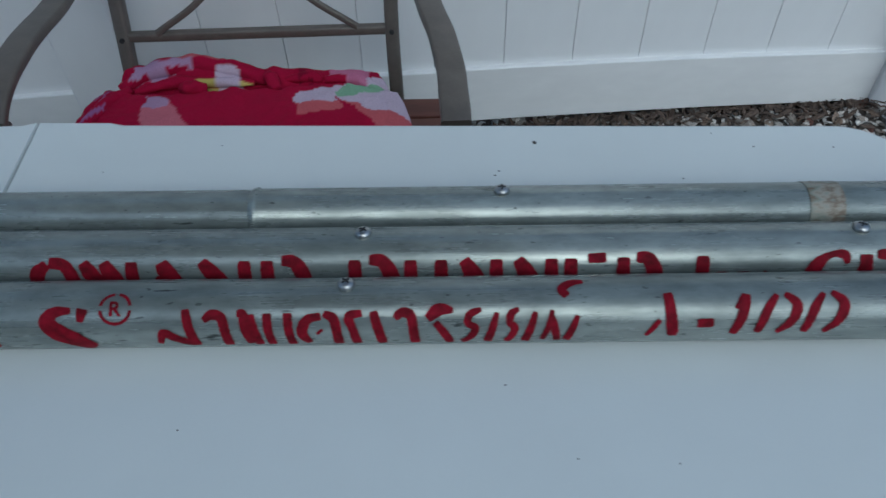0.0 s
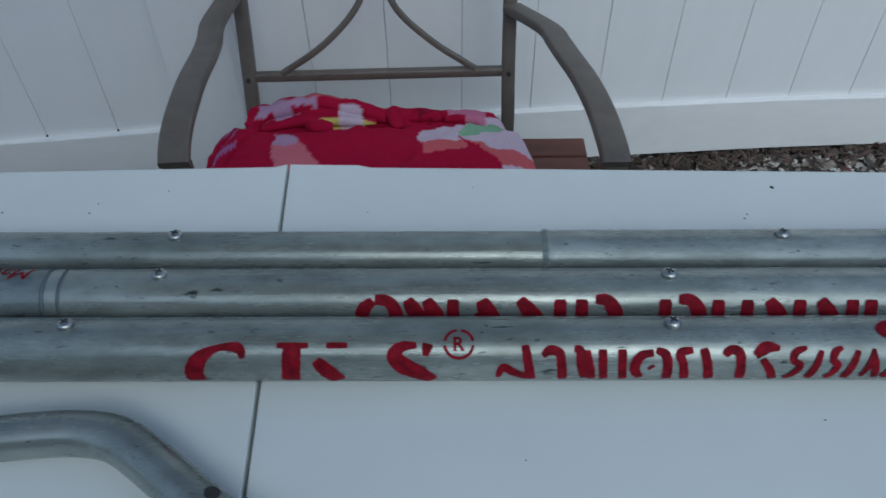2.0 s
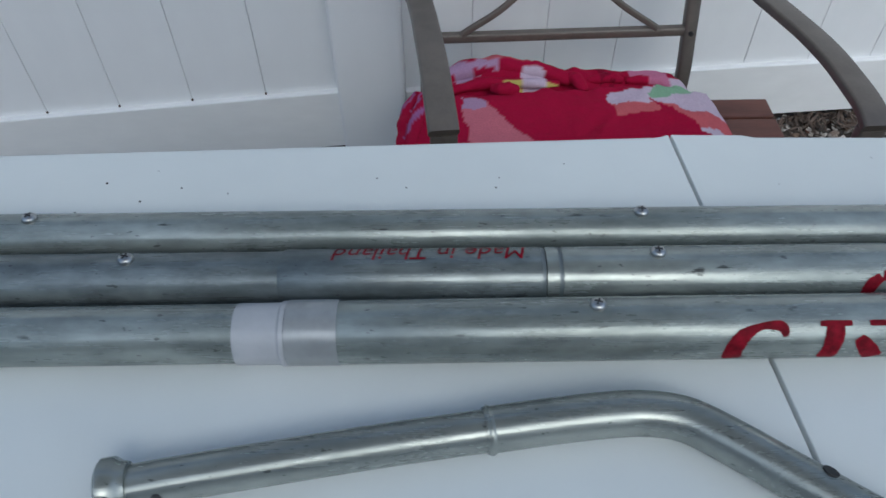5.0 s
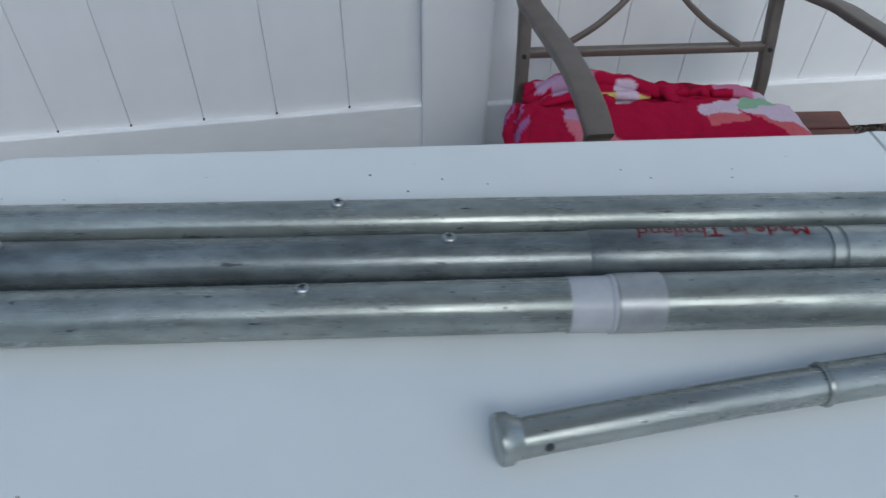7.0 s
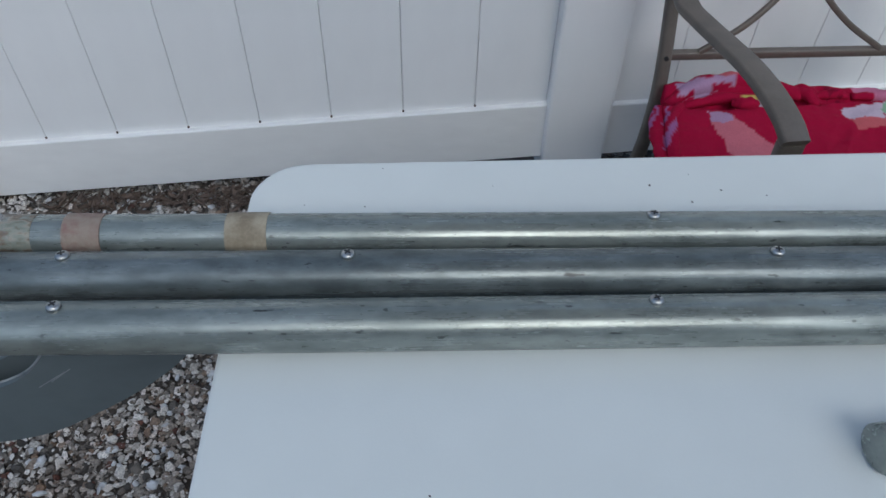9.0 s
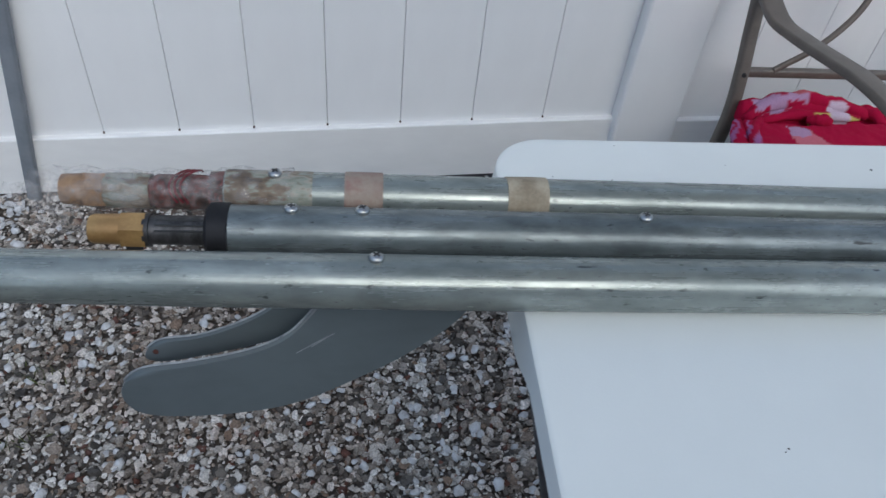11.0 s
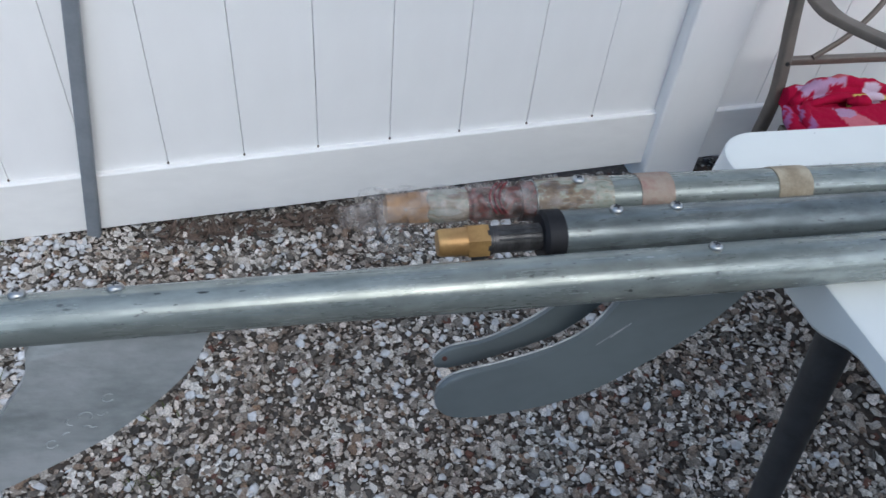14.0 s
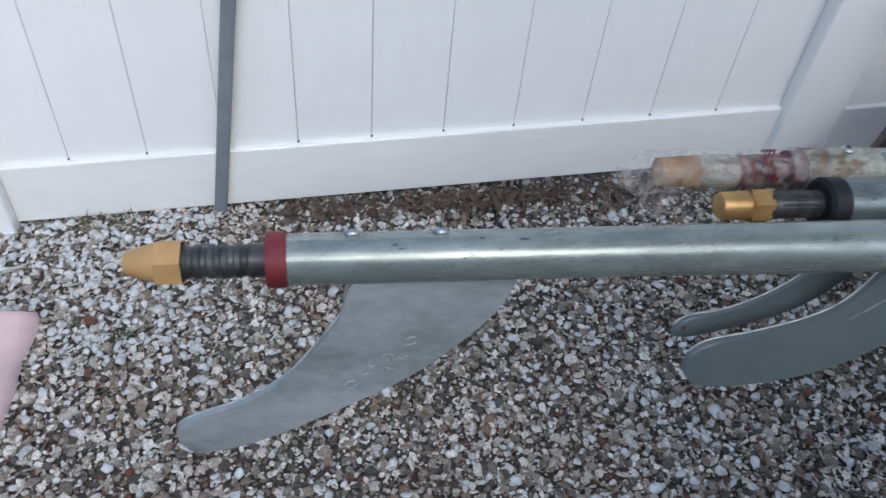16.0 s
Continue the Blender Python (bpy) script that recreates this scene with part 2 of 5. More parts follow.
M_PATINA = stained("stained_patina", ((0.46, (0.04, 0.026, 0.018)), (0.57, (0.17, 0.125, 0.08)), (0.62, (0.25, 0.27, 0.22)), (0.68, (0.34, 0.31, 0.25)), (0.73, (0.19, 0.14, 0.095)), (0.78, (0.26, 0.28, 0.24)), (0.88, (0.36, 0.35, 0.31))), 30, 0.5, (0.5, 1, 1))
M_RUST = stained("rusty_steel", ((0.46, (0.018, 0.013, 0.011)), (0.58, (0.07, 0.032, 0.024)), (0.68, (0.15, 0.040, 0.032)), (0.74, (0.04, 0.025, 0.02)), (0.86, (0.20, 0.14, 0.11))), 45, 0.6)
M_TAPE2 = stained("stained_tan_tape", ((0.50, (0.17, 0.085, 0.07)), (0.60, (0.28, 0.20, 0.16)), (0.72, (0.32, 0.26, 0.205)), (0.86, (0.25, 0.135, 0.115))), 22, 0.7)
M_CHAIR = mat("bronze_powder_coat", (0.135, 0.114, 0.094), 0.42, 0.15, var=0.12, scale=30, bump=0.08, bump_scale=300)
M_SEAT = mat("brown_seat_slat", (0.125, 0.045, 0.03), 0.55, var=0.2, scale=12, stretch=(0.5, 3, 1), bump=0.1)
M_TOWEL = towel_mat()
M_PINK = mat("pale_pink_cloth", (0.76, 0.57, 0.57), 0.9, var=0.08, scale=8, bump=0.3, bump_scale=350)
M_LEG = mat("charcoal_powder_coat", (0.045, 0.048, 0.052), 0.5, 0.2, var=0.2, scale=40)
M_POLE = mat("grey_painted_bar", (0.22, 0.24, 0.265), 0.45, 0.2, var=0.1, scale=20)
M_GROUND = mat("gravel_bed", (0.11, 0.09, 0.075), 0.9, scale=70, color2=(0.06, 0.048, 0.038), bump=1.0, bump_scale=90)
M_STONE = stones_mat("shell_gravel", True)
M_SHELL = mat("bleached_shell", (0.66, 0.66, 0.665), 0.6, scale=60, color2=(0.40, 0.39, 0.38), bump=0.3, bump_scale=200)
M_STONE1 = stones_mat("shell_gravel_single", False)
M_LITTER = mat("dry_leaf", (0.10, 0.070, 0.052), 0.85, var=0.4, scale=40)
M_MOSS = mat("green_sprig", (0.09, 0.10, 0.03), 0.85, var=0.3, scale=60)
M_FILM = film_mat()
M_SPECK = mat("dark_grit", (0.05, 0.045, 0.04), 0.8, var=0.3)
M_SLAB = mat("shade_slab_paint", (0.50, 0.46, 0.40), 0.8, var=0.06, scale=3, bump=0.2, bump_scale=50)


# ---- builders ----
def thing(name, at, label, category, group="", kind=""):
    e = new(name)
    e.location = at
    e.empty_display_size = 0.05
    return tagged(e, label, category, group, kind)


def link_mesh(name, me, material, parent=None, label="", smooth=False):
    if material is not None and not me.materials:
        me.materials.append(material)
    if smooth:
        for p in me.polygons:
            p.use_smooth = True
    ob = new(name, me)
    if parent is not None:
        ob.parent = parent
        at = Vector(parent.location)
        up = parent.parent
        while up is not None:
            at = at + Vector(up.location)
            up = up.parent
        ob.matrix_parent_inverse = Matrix.Translation(-at) if parent.type == 'EMPTY' else Matrix.Identity(4)
    if label:
        ob["label"] = label
    return ob


def part(name, bm, material, parent=None, label="", smooth=False):
    me = bpy.data.meshes.new(name)
    bmesh.ops.recalc_face_normals(bm, faces=bm.faces)
    bm.to_mesh(me)
    bm.free()
    return link_mesh(name, me, material, parent, label, smooth)


def sharp(ob, degrees=35):
    """Smooth shading with the hard edges kept."""
    me = ob.data
    bm = bmesh.new()
    bm.from_mesh(me)
    for f in bm.faces:
        f.smooth = True
    for e in bm.edges:
        e.smooth = len(e.link_faces) == 2 and e.calc_face_angle(0) < radians(degrees)
    bm.to_mesh(me)
    bm.free()
    return ob


def box(x0, x1, y0, y1, z0, z1, bevel=0.0, seg=2):
    bm = bmesh.new()
    bmesh.ops.create_cube(bm, size=1)
    for v in bm.verts:
        v.co = ((x0 + x1) / 2 + v.co.x * (x1 - x0), (y0 + y1) / 2 + v.co.y * (y1 - y0), (z0 + z1) / 2 + v.co.z * (z1 - z0))
    if bevel:
        bmesh.ops.bevel(bm, geom=bm.edges[:], offset=bevel, segments=seg, affect='EDGES', profile=0.5)
    return bm


def ring_faces(bm, rings, cap=True):
    for a, b in zip(rings, rings[1:]):
        n = len(a)
        for i in range(n):
            bm.faces.new((a[i], a[(i + 1) % n], b[(i + 1) % n], b[i]))
    if cap:
        bm.faces.new(rings[0])
        bm.faces.new(rings[-1])


def lathe_x(stations, axis, n=40, wobble=0.0):
    """A round body along x: stations (x, radius); axis gives (y, z) of the middle at x."""
    bm = bmesh.new()
    rings = []
    for x, r in stations:
        y, z = axis(x)
        rg = []
        for i in range(n):
            a = 2 * math.pi * i / n
            rr = r * (1 + wobble * noise.noise((x * 60, math.cos(a) * 2.2, math.sin(a) * 2.2 + 7)))
            rg.append(bm.verts.new((x, y + rr * math.cos(a), z + rr * math.sin(a))))
        rings.append(rg)
    ring_faces(bm, rings)
    return bm


def sweep(points, section, ups=None, closed_caps=True):
    """A section (list of (side, up)) swept along points; it may vary: section(i)."""
    bm = bmesh.new()
    pts = [Vector(p) for p in points]
    rings = []
    prev_side = None
    for i, p in enumerate(pts):
        d = (pts[min(i + 1, len(pts) - 1)] - pts[max(i - 1, 0)]).normalized()
        up = Vector(ups) if ups else Vector((0, 0, 1))
        side = d.cross(up)
        if side.length < 1e-3:
            side = prev_side.copy()
        side.normalize()
        prev_side = side
        u = side.cross(d).normalized()
        rings.append([bm.verts.new(p + side * s + u * w) for s, w in (section(i) if callable(section) else section)])
    ring_faces(bm, rings, closed_caps)
    return bm


def circle(r, n=20):
    return [(r * math.cos(2 * math.pi * i / n), r * math.sin(2 * math.pi * i / n)) for i in range(n)]


def rounded_rect(w, h, r, k=3):
    out = []
    for cx, cy, a0 in ((w / 2 - r, h / 2 - r, 0), (-w / 2 + r, h / 2 - r, 90), (-w / 2 + r, -h / 2 + r, 180), (w / 2 - r, -h / 2 + r, 270)):
        for j in range(k + 1):
            a = radians(a0 + 90 * j / k)
            out.append((cx + r * math.cos(a), cy + r * math.sin(a)))
    return out


def spline(knots, n):
    """Catmull-Rom through the knots."""
    P = [Vector(k) for k in knots]
    P = [2 * P[0] - P[1]] + P + [2 * P[-1] - P[-2]]
    out = []
    for i in range(1, len(P) - 2):
        for j in range(n):
            t = j / n
            a, b, c, d = P[i - 1], P[i], P[i + 1], P[i + 2]
            out.append(0.5 * (2 * b + (c - a) * t + (2 * a - 5 * b + 4 * c - d) * t * t + (3 * b - a - 3 * c + d) * t ** 3))
    out.append(P[-2])
    return out


def prism(outline, axis_from, axis_to, bevel=0.0):
    """A flat plate: outline of points mapped by two functions to its two faces."""
    bm = bmesh.new()
    a = [bm.verts.new(axis_from(p)) for p in outline]
    b = [bm.verts.new(axis_to(p)) for p in outline]
    n = len(a)
    for i in range(n):
        bm.faces.new((a[i], a[(i + 1) % n], b[(i + 1) % n], b[i]))
    fa, fb = bm.faces.new(a), bm.faces.new(b[::-1])
    if bevel:
        rim = [e for f in (fa, fb) for e in f.edges]
        bmesh.ops.bevel(bm, geom=rim, offset=bevel, segments=2, affect='EDGES', profile=0.5)
    return bm


# ---- ground ----
def ground_z(x, y):
    near = max(0.0, min(1.0, (y - 0.8) / 0.55))
    return 0.05 * near * max(0.0, min(1.0, (x + 2.1) / 1.2)) - 0.025 * near * max(0.0, min(1.0, (x - 0.1) / 0.8)) + 0.006 * noise.noise((x * 3, y * 3, 0.5)) - 0.03 * near * max(0.0, min(1.0, (-2.25 - x) / 0.25))


bm = bmesh.new()
XS = [-60, -20, -8, -5, -4] + [-3.2 + 0.08 * i for i in range(66)] + [3, 5, 8, 20, 60]
YS = [-60, -20, -8, -4, -2, -1, -0.5] + [-0.2 + 0.08 * i for i in range(26)] + [2.5, 4, 8, 20, 60]
grid = [[bm.verts.new((x, y, ground_z(x, y) - 0.004)) for x in XS] for y in YS]
for j in range(len(YS) - 1):
    for i in range(len(XS) - 1):
        bm.faces.new((grid[j][i], grid[j][i + 1], grid[j + 1][i + 1], grid[j + 1][i]))
ground = part("ground", bm, M_GROUND, smooth=True)
tagged(ground, "brown soil bed under loose shell gravel beside a fence", "ground", kind="structure")

# ---- unseen planked slab added above the table to dim the light ----
shade_slab = bmesh.new()
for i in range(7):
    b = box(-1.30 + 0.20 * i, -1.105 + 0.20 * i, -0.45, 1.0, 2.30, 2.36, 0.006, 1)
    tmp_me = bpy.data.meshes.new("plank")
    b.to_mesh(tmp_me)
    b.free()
    shade_slab.from_mesh(tmp_me)
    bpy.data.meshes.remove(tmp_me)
shade_slab = part("ceiling", shade_slab, M_SLAB)
tagged(shade_slab, "unseen beige planked slab added over the table to dim the light", "ceiling", kind="structure")


# ---- unseen pale wall added to close the yard behind the walker ----
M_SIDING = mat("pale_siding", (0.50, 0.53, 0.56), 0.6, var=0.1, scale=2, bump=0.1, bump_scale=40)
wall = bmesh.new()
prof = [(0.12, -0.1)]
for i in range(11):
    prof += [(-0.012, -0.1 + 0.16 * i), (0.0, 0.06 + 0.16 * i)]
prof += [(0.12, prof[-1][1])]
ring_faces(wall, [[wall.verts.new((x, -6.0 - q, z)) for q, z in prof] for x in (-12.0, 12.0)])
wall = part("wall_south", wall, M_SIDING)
tagged(wall, "unseen plain pale lap siding wall added behind the viewpoint", "wall", kind="structure")
# unseen wall added to give the tubes a dark blue band and block light
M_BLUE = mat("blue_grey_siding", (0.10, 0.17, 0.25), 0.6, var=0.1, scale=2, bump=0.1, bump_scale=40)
dark_wall = bmesh.new()
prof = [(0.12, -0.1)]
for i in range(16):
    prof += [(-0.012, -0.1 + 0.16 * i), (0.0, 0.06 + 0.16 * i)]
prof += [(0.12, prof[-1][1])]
ring_faces(dark_wall, [[dark_wall.verts.new((x, -1.95 - q, z)) for q, z in prof] for x in (-2.45, 0.32)])
dark_wall = part("reflection_wall", dark_wall, M_BLUE)
tagged(dark_wall, "unseen blue-grey lap siding wall added for the dark band reflected in the tubes", "wall", kind="structure")


# ---- white vinyl fence ----
def fence_board_mesh(height):
    """A tongue-and-groove board, its long edges chamfered into the groove."""
    w, d, c = 0.1500, 0.022, 0.0011
    out = [(-w / 2, d), (-w / 2, c), (-w / 2 + c, 0), (w / 2 - c, 0), (w / 2, c), (w / 2, d)]
    b = prism(out, lambda p: (p[0], p[1], 0), lambda p: (p[0], p[1], height))
    me = bpy.data.meshes.new("board")
    bmesh.ops.recalc_face_normals(b, faces=b.faces)
    b.to_mesh(me)
    b.free()
    me.materials.append(M_VINYL)
    return me


def fence_panel(x0, x1, line, rail, height_of_rail, first, step, label):
    """Boards and a proud bottom rail. line: (y at 0, slope); rail: knots (x, z of the top)."""
    fy = lambda x: line[0] + line[1] * x
    yaw = math.atan(line[1])
    t = thing("vinyl_fence", ((x0 + x1) / 2, fy((x0 + x1) / 2), 0), label, "fence", "fences")
    xs = [x0 + (x1 - x0) * i / 24 for i in range(25)]
    zr = lambda x: float(np.interp(x, [k[0] for k in rail], [k[1] for k in rail]))
    n = Vector((math.sin(yaw), -math.cos(yaw), 0))
    b = bmesh.new()
    rings = []
    for x in xs:
        base = Vector((x, fy(x), zr(x)))
        h = height_of_rail(x)
        prof = [(0.050, 0.0), (-0.010, 0.0), (-0.0125, -0.0025), (-0.0125, -h + 0.003), (-0.0095, -h), (0.050, -h)]
        rings.append([b.verts.new(base - n * p + Vector((0, 0, q))) for p, q in prof])
    ring_faces(b, rings)
    part("bottom_rail", b, M_RAIL, t, "flat white vinyl bottom rail")
    back = bmesh.new()
    rings = [[back.verts.new(Vector((x, fy(x), 0)) - n * 0.0265 + Vector((0, 0, z))) for z in (0.16, 1.78)] for x in (x0, x1)]
    back.faces.new((rings[0][0], rings[0][1], rings[1][1], rings[1][0]))
    r2 = bmesh.ops.extrude_face_region(back, geom=back.faces[:])
    for v in r2["geom"]:
        if isinstance(v, bmesh.types.BMVert):
            v.co = v.co - n * 0.006
    part("inner_web", back, M_GROOVE, t, "grimy web behind the board joints")
    me = fence_board_mesh(1.62)
    k = math.floor((x0 - first) / step) - 1
    while first + k * step < x1:
        c = first + (k + 0.5) * step
        lo, hi = max(first + k * step, x0), min(first + (k + 1) * step, x1)
        k += 1
        if hi - lo < 0.01:
            continue
        if x1 < 0:
            part("joint_dirt", box(lo - 0.0021, lo + 0.0021, fy(lo) - 0.0014, fy(lo) + 0.004, zr(lo) + 0.0003, zr(lo) + 0.0050, 0.0010, 1), M_LITTER, t)
        ob = new("board", me)
        ob.parent = t
        ob.matrix_parent_inverse = Matrix.Translation(-Vector(t.location))
        mid = (lo + hi) / 2
        scale_x = (hi - lo) / step
        ob.matrix_basis = Matrix.Translation((mid, fy(mid) + 0.002, zr(mid) - 0.03)) @ Matrix.Rotation(yaw, 4, 'Z') @ Matrix.Diagonal((scale_x * (step / math.cos(yaw) - 0.0010) / 0.15, 1, 1, 1))
    return t


fence_panel(-2.556, -0.868, (1.398, 0.021), ((-2.6, 0.126), (-0.8, 0.2525)), lambda x: 0.143, -0.8675, 0.1551,
            "white vinyl privacy fence panel of wide boards over gravel")
fence_panel(-0.732, 0.905, (1.4838, 0.14), ((-0.74, 0.2455), (0.0, 0.223), (0.455, 0.199), (0.92, 0.166)), lambda x: 0.137, 0.0047, 0.1500,
            "white vinyl fence panel in shade behind the patio chair")


def fence_post(x, y, w, label):
    b = box(x - w / 2, x + w / 2, y - 0.035, y + w - 0.035, -0.15, 1.85, 0.006, 2)
    p = part("fence_post", b, M_VINYL)
    tagged(p, label, "fence post", "fence posts")
    return p


fence_post(-0.800, 1.378, 0.136, "square white vinyl fence post between two panels")
fence_post(-2.625, 1.340, 0.136, "square white vinyl fence post at the panel's end")
fence_post(0.975, 1.620, 0.136, "square white vinyl fence post at the shaded end")


def leaning_bar(foot, top, w, label):
    pts = [Vector(foot) + (Vector(top) - Vector(foot)) * i / 6 for i in range(7)]
    ob = sharp(part("metal_bar", sweep(pts, rounded_rect(w, 0.018, 0.004), ups=(0, 1, 0)), M_POLE))
    return tagged(ob, label, "metal bar", "leaning bars")


leaning_bar((-2.136, 1.335, -0.02), (-1.94, 1.348, 1.25), 0.027, "grey painted flat metal bar leaning on the fence")
leaning_bar((0.935, 1.500, -0.03), (0.90, 1.56, 1.0), 0.030, "grey metal bar leaning beside the shaded fence post")


# ---- folding table ----
TZ = 0.74
table = thing("folding_table", (-0.5, 0.23, 0), "white plastic folding table with a centre fold seam, standing on gravel", "table")


def table_half(outline):
    """A moulded half: flat top, rounded rim, skirt that hangs down, hollow below."""
    bm = bmesh.new()
    prof = [(-0.012, -0.012), (-0.012, -0.040), (-0.003, -0.0405), (0.0005, -0.036), (-0.0022, -0.0036), (-0.0028, -0.0012), (-0.0046, -0.0002), (-0.0065, 0.0), (-0.0110, 0.0), (-0.0300, 0.0)]
    n = len(outline)
    rings = []
    for off, dz in prof:
        rg = []
        for i, p in enumerate(outline):
            a, b = Vector((*outline[i - 1], 0)), Vector((*outline[(i + 1) % n], 0))
            d = (b - a).normalized()
            nn = Vector((d.y, -d.x, 0))
            k = 0.2 if -0.47 < p[0] < -0.39 and dz > -0.03 else 1.0  # tighter rim at the fold
            q = Vector((*p, 0)) + nn * off * k
            shallow = max(0.0, min(1.0, (0.385 - p[1]) / 0.055)) if p[0] < -1.2 else 0.0  # cut-away behind the corner
            depth = dz + (0.0205 * shallow * shallow * (3 - 2 * shallow) if dz < -0.03 else 0.0)
            rg.append(bm.verts.new((q.x, q.y, TZ + depth)))
        rings.append(rg)
    for a, b in zip(rings, rings[1:]):
        for i in range(n):
            bm.faces.new((a[i], a[(i + 1) % n], b[(i + 1) % n], b[i]))
    bm.faces.new(rings[-1])
    bm.faces.new(rings[0])
    return bm


def corner_arc(cx, cy, r, a0, a1, k=10):
    return [(cx + r * math.cos(radians(a0 + (a1 - a0) * i / k)), cy + r * math.sin(radians(a0 + (a1 - a0) * i / k))) for i in range(k + 1)]


def even(points, step=0.012):
    out = []
    for a, b in zip(points, points[1:] + points[:1]):
        d = math.hypot(b[0] - a[0], b[1] - a[1])
        m = max(1, int(d / step))
        out += [(a[0] + (b[0] - a[0]) * i / m, a[1] + (b[1] - a[1]) * i / m) for i in range(m)]
    return out


R = 0.052
left = corner_arc(-1.291 + R, 0.6035 - R, R, 180, 90) + [(-0.4598, 0.6195), (-0.4048, -0.145)] + corner_arc(-1.283 + R, -0.145 + R, R, 270, 180)
right = [(-0.4582, 0.6195)] + corner_arc(0.246 - R, 0.603 - R, R, 90, 0) + corner_arc(0.246 - R, -0.145 + R, R, 0, -90) + [(-0.4032, -0.145)]
for pts in (left, right):
    ob = part("tabletop_half", table_half(even(pts)[::-1]), M_TABLE, table)
    sharp(ob, 28)


def table_leg(top, foot):
    pts = [Vector(top) + (Vector(foot) - Vector(top)) * i / 8 for i in range(9)]
    ob = sharp(part("leg", sweep(pts, circle(0.0158, 18), ups=(0, 1, 0)), M_LEG, table, "charcoal steel leg tube"))
    c = part("foot_cap", lathe_z(foot[0], foot[1], [(foot[2] - 0.0, 0.021), (foot[2] + 0.03, 0.020)]), M_RUBBER, table, "black plastic foot")
    return ob


def lathe_z(x, y, stations, n=20):
    bm = bmesh.new()
    rings = [[bm.verts.new((x + r * math.cos(2 * math.pi * i / n), y + r * math.sin(2 * math.pi * i / n), z)) for i in range(n)] for z, r in stations]
    ring_faces(bm, rings)
    return bm


for sx, x_top, x_foot in ((-1, -1.271, -1.098), (1, 0.215, 0.00)):
    for y_top, y_foot in ((0.374, 0.405), (-0.03, -0.06)):
        table_leg((x_top, y_top, TZ - 0.014), (x_foot, y_foot, ground_z(x_foot, y_foot) - 0.004))
    x1 = x_top + (x_foot - x_top) * 0.75
    part("cross_brace", sweep([(x1, 0.40, 0.185), (x1, 0.17, 0.185), (x1, -0.05, 0.185)], circle(0.010, 14)), M_LEG, table)


# ---- three drive shaft tubes ----
def axis3(x):
    return 0.400, TZ + 0.0206


def axis2(x):
    return 0.4425 + 0.0060 * min(1.5, max(0, -x)) / 1.5, TZ + 0.0200


def axis1(x):
    return 0.4860 + 0.0070 * min(1.6, max(0, -x)) / 1.5, TZ + 0.0178


def on_tube(axis, r, x, deg):
    """A place on a tube: deg is 90 at its top and 0 at its near side."""
    y, z = axis(x)
    return Vector((x, y - r * math.cos(radians(deg)), z + r * math.sin(radians(deg))))


def screw(parent, axis, r, x, deg=90):
    """A pan-head screw with a cross slot, standing on the tube."""
    p = on_tube(axis, r, x, deg)
    bm = bmesh.new()
    n = 16
    prof = [(0.0042, -0.002), (0.0046, 0.0002), (0.0046, 0.0014), (0.0040, 0.0025), (0.0028, 0.0032), (0.0012, 0.0035)]
    rings = [[bm.verts.new((rr * math.cos(2 * math.pi * i / n), rr * math.sin(2 * math.pi * i / n), h)) for i in range(n)] for rr, h in prof]
    ring_faces(bm, rings)
    turn = Vector((0, 0, 1)).rotation_difference(Vector((0, -math.cos(radians(deg)), math.sin(radians(deg))))).to_matrix().to_4x4()
    m = Matrix.Translation(p) @ turn @ Matrix.Rotation(x * 40, 4, 'Z') @ Matrix.Scale(1.14, 4)
    bm.transform(m)
    head = part("screw", bm, M_CHROME, parent, "bright pan-head screw", True)
    sl = bmesh.new()
    for rot in (0, 90):
        b = bmesh.ops.create_cube(sl, size=1)
        bmesh.ops.scale(sl, vec=(0.0046, 0.0011, 0.0012), verts=b["verts"])
        bmesh.ops.rotate(sl, cent=(0, 0, 0), matrix=Matrix.Rotation(radians(rot), 3, 'Z'), verts=b["verts"])
        bmesh.ops.translate(sl, vec=(0, 0, 0.0032), verts=b["verts"])
    sl.transform(m)
    part("slot", sl, M_DARK, head)
    return head


def wrap_mesh(bm, axis, r, x0, deg0, lift=0.00035):
    """Bends a flat drawing (x along the tube, y up) onto a tube."""
    ys = [v.co.y for v in bm.verts]
    lo, hi = min(ys), max(ys)
    k = lo + 0.0015
    while k < hi:
        bmesh.ops.bisect_plane(bm, geom=bm.verts[:] + bm.edges[:] + bm.faces[:], plane_co=(0, k, 0), plane_no=(0, 1, 0), dist=1e-6)
        k += 0.0015
    for v in bm.verts:
        a = deg0 + math.degrees(v.co.y / r)
        v.co = on_tube(axis, r + lift, x0 + v.co.x, a)
    return bm


def lettering(text, size, parent, axis, r, x0, deg0, flip=False, shear=0.0, stretch=1.0, bold=0.0):
    cu = bpy.data.curves.new("text", 'FONT')
    cu.body, cu.size, cu.shear, cu.offset = text, size, shear, bold
    tmp = bpy.data.objects.new("text", cu)
    scene.collection.objects.link(tmp)
    dg = bpy.context.evaluated_depsgraph_get()
    me = tmp.evaluated_get(dg).to_mesh()
    bm = bmesh.new()
    bm.from_mesh(me)
    tmp.evaluated_get(dg).to_mesh_clear()
    bpy.data.objects.remove(tmp)
    bpy.data.curves.remove(cu)
    for v in bm.verts:
        v.co.x *= stretch
        if flip:
            v.co.x, v.co.y = -v.co.x, -v.co.y
    ob = part("lettering", wrap_mesh(bm, axis, r, x0, deg0), M_PAINT, parent, "red stencilled lettering")
    return ob


